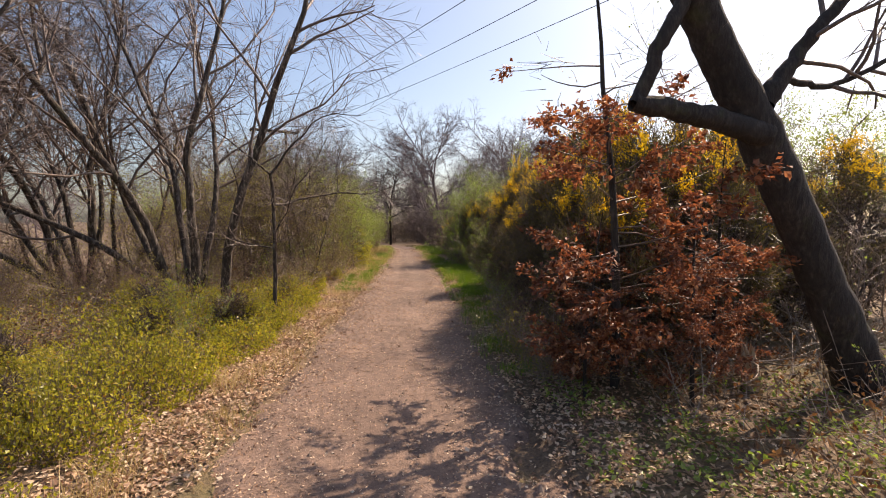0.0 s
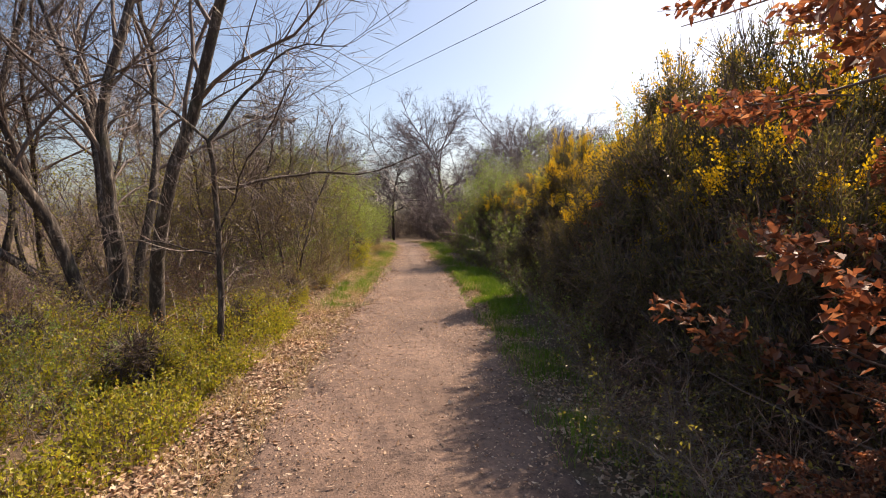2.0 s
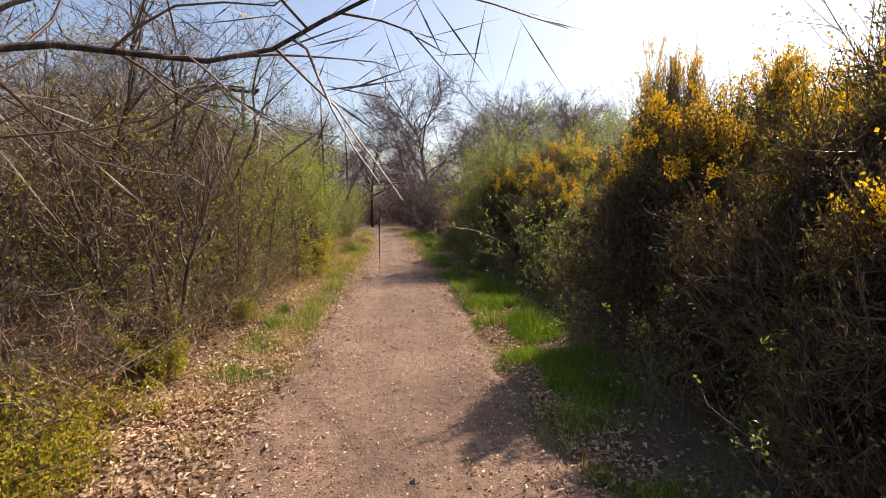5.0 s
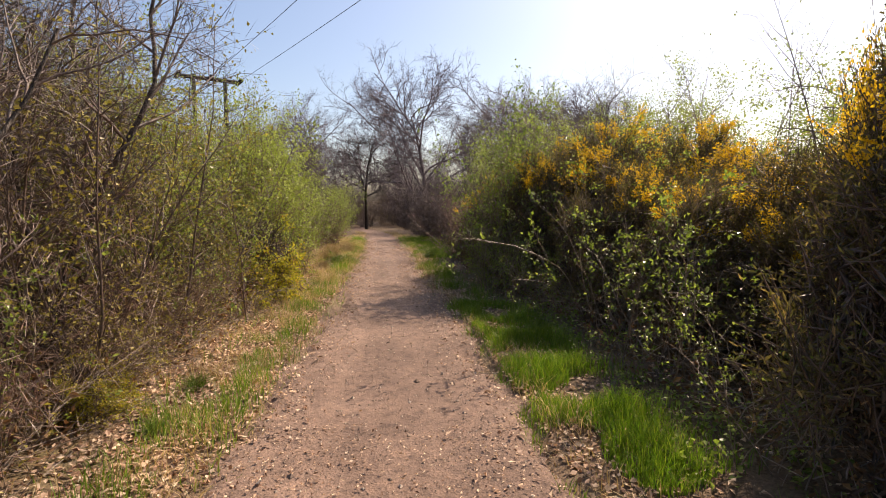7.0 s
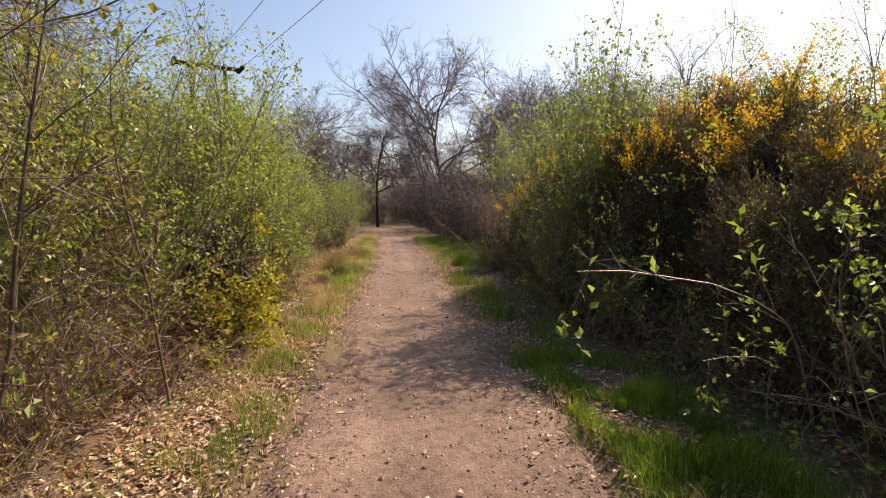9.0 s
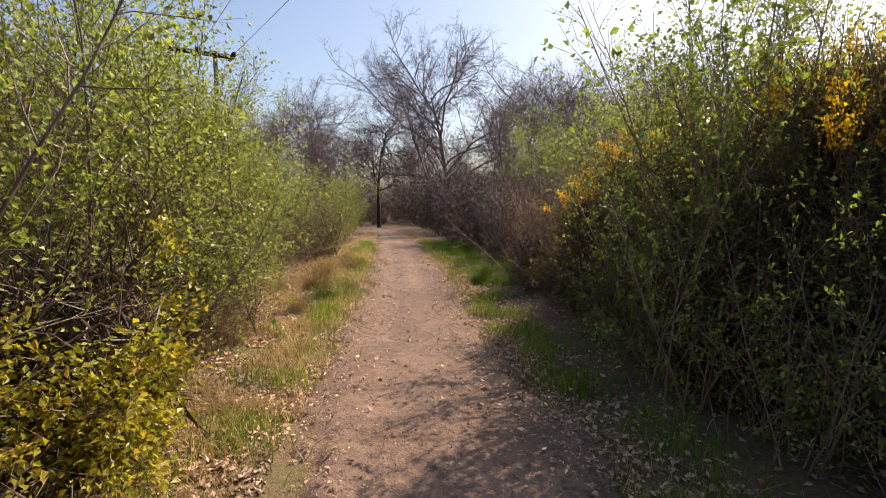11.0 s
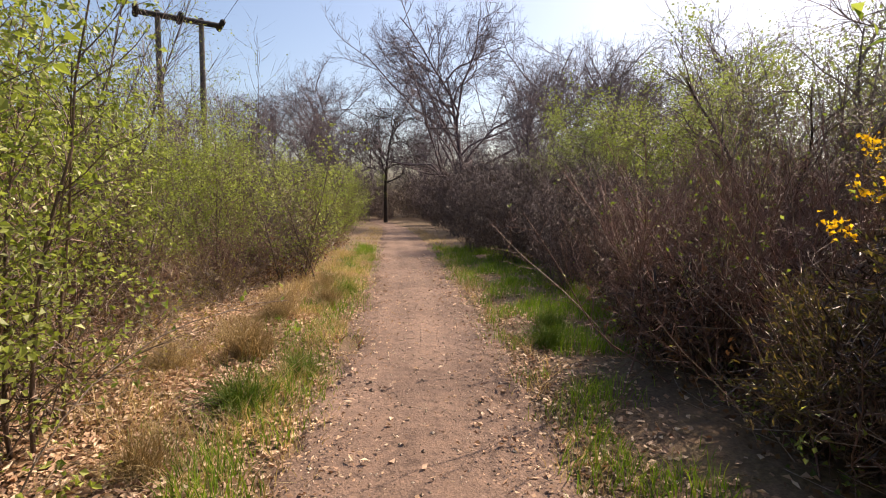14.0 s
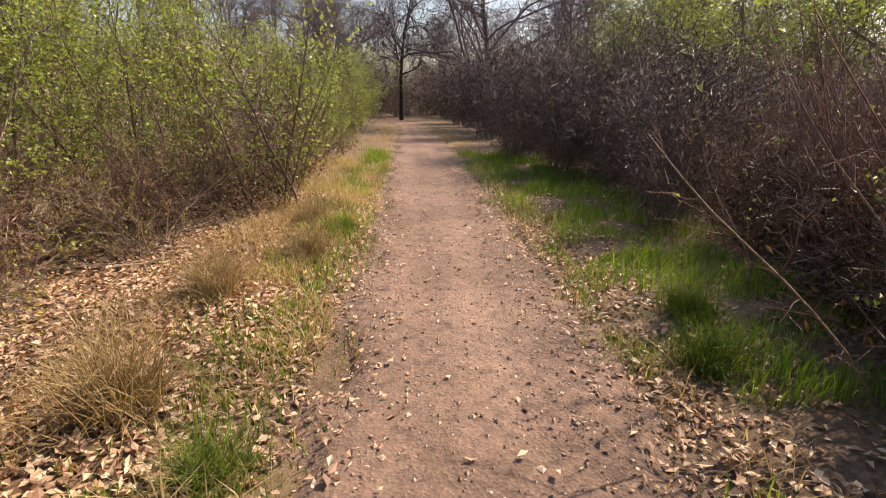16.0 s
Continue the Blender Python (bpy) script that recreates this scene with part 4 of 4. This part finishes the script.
def snag(seed):
    rng = np.random.default_rng(seed)
    t = thing("broken_stump", "small broken stump of pale bare wood", "stump")
    n = 9
    z = np.linspace(-0.05, 0.36, n)
    pts = np.stack([0.02 * np.sin(z * 9) - 0.1 * z, 0.03 * z, z], 1)
    wood("stump", [([(pts, np.linspace(0.085, 0.06, n) * (1 + rng.normal(0, 0.05, n)))], 12)], M_WOOD, t)
    for k in range(9):
        a = k * 0.7
        p = pts[-1] + 0.045 * np.array([math.cos(a), math.sin(a), -0.3])
        wood("splinter", [([limb(rng, p, (rng.normal(0, 0.15), rng.normal(0, 0.15), 1.0), rng.uniform(0.05, 0.14), 0.016, 0.002, 3, 0.1)], 5)], M_WOOD, t)
    for k in range(5):
        a = rng.uniform(0, 6.28)
        wood("branch", [([limb(rng, pts[-3], (math.cos(a), math.sin(a), 0.35), rng.uniform(0.4, 0.7), 0.012, 0.003, 7, 0.5)], 5)], M_PALETWIG, t)
    return t


spread_out(snag(62), [(2.85, 4.5, 0, 1.0)])


def fallen_branch(seed, length, radius):
    rng = np.random.default_rng(seed)
    t = thing("fallen_branch", "pale dead branch lying on the ground", "branch", "fallen branches")
    main = [limb(rng, np.array([0, 0, 0.05]), (1, 0.1, 0.06), length, radius, radius * 0.3, 10, 0.5)]
    side = sprout(rng, main, 7, length * 0.4, 45, radius * 0.5, 6, 0.5, 0.1, 0.2, 1.0, 0.3, 0.1)
    twig = sprout(rng, side, 4, length * 0.14, 45, radius * 0.2, 3, 0.4, 0.0, 0.2, 1.0, 0.3)
    wood("stem", [(main, 7)], M_PALETWIG, t)
    twigwork([(side, 4), (twig, 3)], M_PALETWIG, t)
    return t


spread_out(fallen_branch(63, 1.7, 0.02), [(-6.0, 6.6, 20, 1.0), (-4.5, 22.9, 200, 0.9), (-4.3, 23.6, 160, 1.0), (-3.9, 24.4, 250, 0.6), (-3.3, 16.0, 150, 0.7), (-3.2, 12.2, 210, 0.7), (3.3, 3.6, 20, 0.7), (0.7, 20.6, 60, 0.6)])

# ---- poles and wires ----
AWAY = np.array([0.53, -0.848, 0])
ARM = np.array([0.848, 0.53, 0])
POLE_AT = np.array([-14.6, 43.7, 0.0])
TOP = 9.45


def tube_part(name, pts, radii, sides, material, parent):
    return wood(name, [([(np.array(pts, float), np.array(radii, float))], sides)], material, parent)


def h_pole():
    t = thing("electricity_pole", "twin-legged wooden electricity pole with a dark crossarm", "pole")
    base = fall(44)
    for s in (-0.95, 0.95):
        p = POLE_AT + ARM * s
        tube_part("post", [(p[0], p[1], base - 0.3), (p[0], p[1], 4), (p[0], p[1], TOP + 0.15)], [0.16, 0.145, 0.12], 10, M_POLE, t)
    a, b = POLE_AT - ARM * 1.95, POLE_AT + ARM * 1.95
    for off in (-0.15, 0.15):
        o = AWAY * off
        tube_part("crossarm", [(a[0] + o[0], a[1] + o[1], TOP - 0.05), (POLE_AT[0] + o[0], POLE_AT[1] + o[1], TOP - 0.05), (b[0] + o[0], b[1] + o[1], TOP - 0.05)], [0.1, 0.1, 0.1], 4, M_METAL, t)
    for s in (-1.85, 0, 1.85):
        p = POLE_AT + ARM * s
        for k in (-1, 1):
            q = p + AWAY * 0.22 * k
            e = q + AWAY * 0.5 * k
            n = 13
            pts = [q + (e - q) * i / (n - 1) for i in range(n)]
            tube_part("insulator", [(c[0], c[1], TOP - 0.02) for c in pts], [0.06 + 0.08 * (i % 2) for i in range(n)], 8, M_METAL, t)
    for s in (-0.95, 0.95):
        p = POLE_AT + ARM * s
        e = p - AWAY * 4.5
        tube_part("stay_wire", [(p[0], p[1], TOP - 0.6), (e[0], e[1], base)], [0.012, 0.012], 4, M_METAL, t)
    return t


h_pole()
for s in (-1.85, 0, 1.85):
    p = POLE_AT + ARM * s + AWAY * 0.7
    n, span = 40, 110.0
    pts = [(p[0] + AWAY[0] * span * i / n, p[1] + AWAY[1] * span * i / n, TOP - 4 * 1.3 * (i / n) * (1 - i / n)) for i in range(n + 1)]
    w = tube_part("power_line", pts, [0.012] * (n + 1), 5, M_METAL, None)
    tagged(w, "thin dark overhead power line", "cable", "overhead power lines")


# ---- undergrowth, litter, grass, stones ----
def low_heath(seed):
    """Bilberry: upright wiry stems with many small leaves, in rounded swells."""
    rng = np.random.default_rng(seed)
    stems = []
    while len(stems) < 6500:
        y = rng.uniform(-1.0, 10.5)
        a = edge_left(y) - 0.62 - 0.25 * noise.noise((y * 0.9, 3.0, 0))
        x = a - abs(rng.normal(0, 1.9)) ** 1.0
        swell = noise.noise((x * 1.25, y * 1.25, 7.0))
        if swell < -0.12 or x < -7.5:
            continue
        edge = min(1.0, (a - x) / 0.35 + 0.35)
        h = (0.20 + 0.75 * (swell + 0.15)) * edge
        d = (rng.normal(0, 0.3), rng.normal(0, 0.3), 1.0)
        stems.append(limb(rng, np.array([x, y, land(x, y) - 0.02]), d, h * rng.uniform(0.75, 1.2), 0.0025, 0.001, 3, 0.3))
    stalk = wood("bilberry_stems", [(stems, 3)], M_TWIG, None)
    tagged(stalk, "wiry brown bilberry stems", "undergrowth", kind="stuff")
    v, f = leaves_on(rng, stems, 95000, 0.032, 0.023, 0.9, 0.0, 0.7, 0.03)
    tagged(mesh_object("bilberry_undergrowth", v, f, M_BILBERRY), "low yellow-green bilberry covering the bank", "undergrowth", kind="stuff")


low_heath(71)


def dead_scrub(seed, sticks, fronds):
    """Dead twigs and bracken that hide the soil under the bushes."""
    rng = np.random.default_rng(seed)

    def places(count, far):
        out = []
        while len(out) < count:
            y = rng.uniform(-1, 34)
            d = abs(rng.normal(0, far)) + 0.15
            left = rng.random() < 0.6
            x = edge_left(y) - 0.75 - d - (1.0 if 19.8 < y < 25 else 0) if left else edge_right(y) + 0.85 + d + (0.9 if y > 23.5 else 0)
            if left and y < 8 and x > -4.2:
                continue
            out.append((x, y, land(x, y)))
        return np.array(out)
    P = places(sticks, 2.6)
    D = rng.normal(0, 1, (sticks, 3))
    D[:, 2] = np.abs(D[:, 2]) * 0.7 + 0.1
    L = rng.uniform(0.15, 0.75, sticks)
    P[:, 2] += rng.uniform(-0.05, 0.3, sticks)
    E = P + unit(D) * L[:, None]
    v, f = tubes([(np.array([p, e]), (0.0035, 0.0015)) for p, e in zip(P, E)], 3)
    tagged(mesh_object("dead_twigs", v, f, M_PALETWIG), "tangle of dead twigs under the scrub", "undergrowth", kind="stuff")
    P = places(fronds, 2.4)
    P[:, 2] += np.abs(rng.normal(0, 0.2, fronds))
    D, N = rng.normal(0, 1, (fronds, 3)), rng.normal(0, 1, (fronds, 3))
    v, f = blades(P, D, N, rng.uniform(0.03, 0.09, fronds), rng.uniform(0.015, 0.04, fronds))
    tagged(mesh_object("dead_bracken", v, f, M_BRACKEN), "brown dead bracken under the scrub", "undergrowth", kind="stuff")


dead_scrub(70, 15000, 60000)


def weeds(seed, name, label, zones, count, length, width, material, height):
    rng = np.random.default_rng(seed)
    P, D, N = [], [], []
    for x0, x1, y0, y1, share in zones:
        for _ in range(int(count * share)):
            x, y = rng.uniform(x0, x1), rng.uniform(y0, y1)
            if edge_left(y) + 0.05 < x < edge_right(y) - 0.02 or noise.noise((x * 1.6, y * 1.6, 12.0)) < -0.05:
                continue
            P.append((x, y, land(x, y) + rng.uniform(0, height)))
    P = np.array(P)
    n = len(P)
    D, N = rng.normal(0, 1, (n, 3)), rng.normal(0, 0.6, (n, 3))
    D[:, 2] = np.abs(D[:, 2]) * 0.6
    N[:, 2] += 1.2
    v, f = blades(P, D, N, length * rng.uniform(0.6, 1.3, n), width * rng.uniform(0.6, 1.3, n))
    tagged(mesh_object(name, v, f, material), label, "undergrowth", kind="stuff")


weeds(72, "low_weeds", "low green woodland weeds and brambles", [(0.9, 3.6, 1.2, 4.6, 0.45), (0.7, 1.5, 12, 17, 0.2), (0.3, 1.4, 17, 22, 0.15), (-5.2, -3.0, 9.5, 17, 0.2)], 11000, 0.04, 0.03, M_ELDERLEAF, 0.16)


def litter(seed, name, label, count, zones, size, material):
    rng = np.random.default_rng(seed)
    P = []
    for side, off, spread, y0, y1, share in zones:
        for _ in range(int(count * share)):
            y = rng.uniform(y0, y1)
            d = off + rng.normal(0, spread)
            x = edge_left(y) - d if side < 0 else edge_right(y) + d
            inside = edge_left(y) < x < edge_right(y)
            if inside and size > 0.03 and rng.random() < 0.75:
                continue
            P.append((x, y, (path_height(x, y) if inside else land(x, y)) + rng.uniform(0.004, 0.03)))
    P = np.array(P)
    n = len(P)
    D, N = rng.normal(0, 1, (n, 3)), rng.normal(0, 0.45, (n, 3))
    D[:, 2] *= 0.25
    N[:, 2] += 1.0
    v, f = blades(P, D, N, size * rng.uniform(0.5, 1.4, n), size * 0.6 * rng.uniform(0.5, 1.4, n), rng.uniform(-0.3, 0.5, (n, 1)))
    tagged(mesh_object(name, v, f, material), label, "leaf litter", kind="stuff")


litter(73, "leaf_litter", "pale brown fallen leaves along the path", 76000, [(-1, 0.45, 0.33, -1, 11, 0.30), (-1, 0.5, 0.35, 11, 19, 0.16), (-1, 1.0, 0.6, 19.3, 26.5, 0.44), (1, 0.5, 0.55, 0, 7, 0.13), (1, 0.15, 0.3, 7, 28, 0.18)], 0.044, M_LITTER)
litter(80, "leaf_scraps", "small scraps of dead leaf on the path", 26000, [(-1, -0.3, 0.4, -1, 13, 0.36), (1, -0.25, 0.4, -1, 13, 0.3), (-1, -0.1, 0.2, 13, 30, 0.16), (1, -0.1, 0.22, 13, 30, 0.18)], 0.022, M_LITTER)
litter(74, "woodland_litter", "dark brown dead leaves under the scrub", 16000, [(-1, 3.0, 1.5, 0, 30, 0.55), (1, 1.8, 0.9, 0, 28, 0.45)], 0.05, M_LITTER)


def grass(seed, name, label, count, zones, height, material, lean=0.35):
    rng = np.random.default_rng(seed)
    P, H = [], []
    for side, off, spread, y0, y1, share in zones:
        for _ in range(int(count * share)):
            y = rng.uniform(y0, y1)
            d = off + rng.normal(0, spread)
            x = edge_left(y) - d if side < 0 else edge_right(y) + d
            clump = noise.noise((x * 2.2, y * 2.2, seed))
            if edge_left(y) + 0.16 < x < edge_right(y) - 0.14 or clump < -0.12:
                continue
            P.append((x, y, land(x, y) - 0.01))
            H.append(height * (0.55 + 0.9 * max(0, clump)))
    P, H = np.array(P), np.array(H)
    n = len(P)
    a = rng.normal(0, lean, (n, 2))
    H = H * rng.uniform(0.5, 1.3, n)
    tip = np.stack([a[:, 0], a[:, 1], np.ones(n)], 1) * H[:, None]
    mid = np.stack([a[:, 0] * 0.35, a[:, 1] * 0.35, np.full(n, 0.6)], 1) * H[:, None]
    s = unit(np.stack([rng.normal(0, 1, n), rng.normal(0, 1, n), np.zeros(n)], 1)) * 0.0032
    v = np.stack([P - s, P + s, P + mid - s * 0.7, P + mid + s * 0.7, P + tip], 1).reshape(-1, 3)
    i = np.arange(n)[:, None] * 5
    f = np.concatenate([i + np.array([[0, 1, 3]]), i + np.array([[0, 3, 2]]), i + np.array([[2, 3, 4]])])
    tagged(mesh_object(name, v, f, material), label, "grass", kind="stuff")


grass(75, "green_grass", "lush green grass along the path edge", 62000, [(1, 0.38, 0.28, 10.5, 16.8, 0.42), (1, 0.35, 0.2, 16.5, 22, 0.06), (1, 0.9, 0.6, 22.5, 32, 0.36), (1, 0.25, 0.2, 5, 10.5, 0.08), (-1, 0.35, 0.2, 11, 18, 0.08), (-1, 0.3, 0.2, 18, 32, 0.14)], 0.19, M_GRASS)
grass(76, "dry_grass", "straw-coloured dead grass along the path edge", 42000, [(-1, 0.6, 0.4, 17.5, 30, 0.5), (-1, 0.4, 0.25, 0, 18, 0.25), (1, 0.1, 0.2, 6, 30, 0.10), (1, 0.3, 0.3, 30, 48, 0.05), (-1, 0.3, 0.3, 30, 48, 0.05)], 0.17, M_DRYGRASS, 0.7)


def tussock(seed, material, label, count=500, height=0.42):
    rng = np.random.default_rng(seed)
    t = thing("grass_tussock", label, "grass", "grass tussocks")
    polys = []
    for _ in range(count):
        a, s = rng.uniform(0, 2 * math.pi), abs(rng.normal(0, 0.5))
        p = np.array([rng.normal(0, 0.07), rng.normal(0, 0.07), -0.02])
        polys.append(limb(rng, p, (math.cos(a) * s, math.sin(a) * s, 1.0), height * rng.uniform(0.5, 1.2), 0.0028, 0.0006, 4, 0.25, -0.8))
    tagged(wood("tuft", [(polys, 3)], material, t), kind="stuff")
    return t


spread_out(tussock(77, M_DRYGRASS, "arching tuft of straw-coloured dead grass"), [(-3.05, 22.3, 0, 1.0), (-3.2, 23.4, 90, 0.9), (-2.85, 24.2, 150, 0.8), (-3.5, 21.9, 40, 0.8), (-3.1, 25.1, 200, 0.8), (-2.9, 20.6, 250, 0.7)])
spread_out(tussock(78, M_GRASS, "tuft of long green grass", 420, 0.34), [(-2.75, 21.35, 0, 1.0), (-2.55, 22.0, 80, 0.75), (-2.75, 24.9, 160, 0.7), (-0.5, 22.85, 200, 0.9), (-0.35, 23.4, 20, 0.8), (-2.45, 12.9, 60, 0.5), (-2.5, 13.6, 120, 0.5), (0.62, 15.2, 10, 0.6)])


def stones(seed, count):
    rng = np.random.default_rng(seed)
    corner = np.array([(1, 0, 0), (-1, 0, 0), (0, 1, 0), (0, -1, 0), (0, 0, 1), (0, 0, -1)], float)
    tri = np.array([(0, 2, 4), (2, 1, 4), (1, 3, 4), (3, 0, 4), (2, 0, 5), (1, 2, 5), (3, 1, 5), (0, 3, 5)])
    V, F = [], []
    for k in range(count):
        y = rng.uniform(0.5, 30)
        u = rng.beta(0.6, 0.6)
        x = edge_left(y) - 0.05 + u * (edge_right(y) - edge_left(y) + 0.1)
        r = 0.0056 * math.exp(rng.normal(0, 0.45))
        V.append(corner * r * rng.uniform(0.6, 1.3, (6, 1)) * np.array([1, 1, 0.7]) + np.array([x, y, path_height(x, y) + r * 0.2]))
        F.append(tri + 6 * k)
    tagged(mesh_object("path_gravel", np.concatenate(V), np.concatenate(F), M_PEBBLE), "loose small stones on the path", "gravel", kind="stuff")


stones(79, 22000)
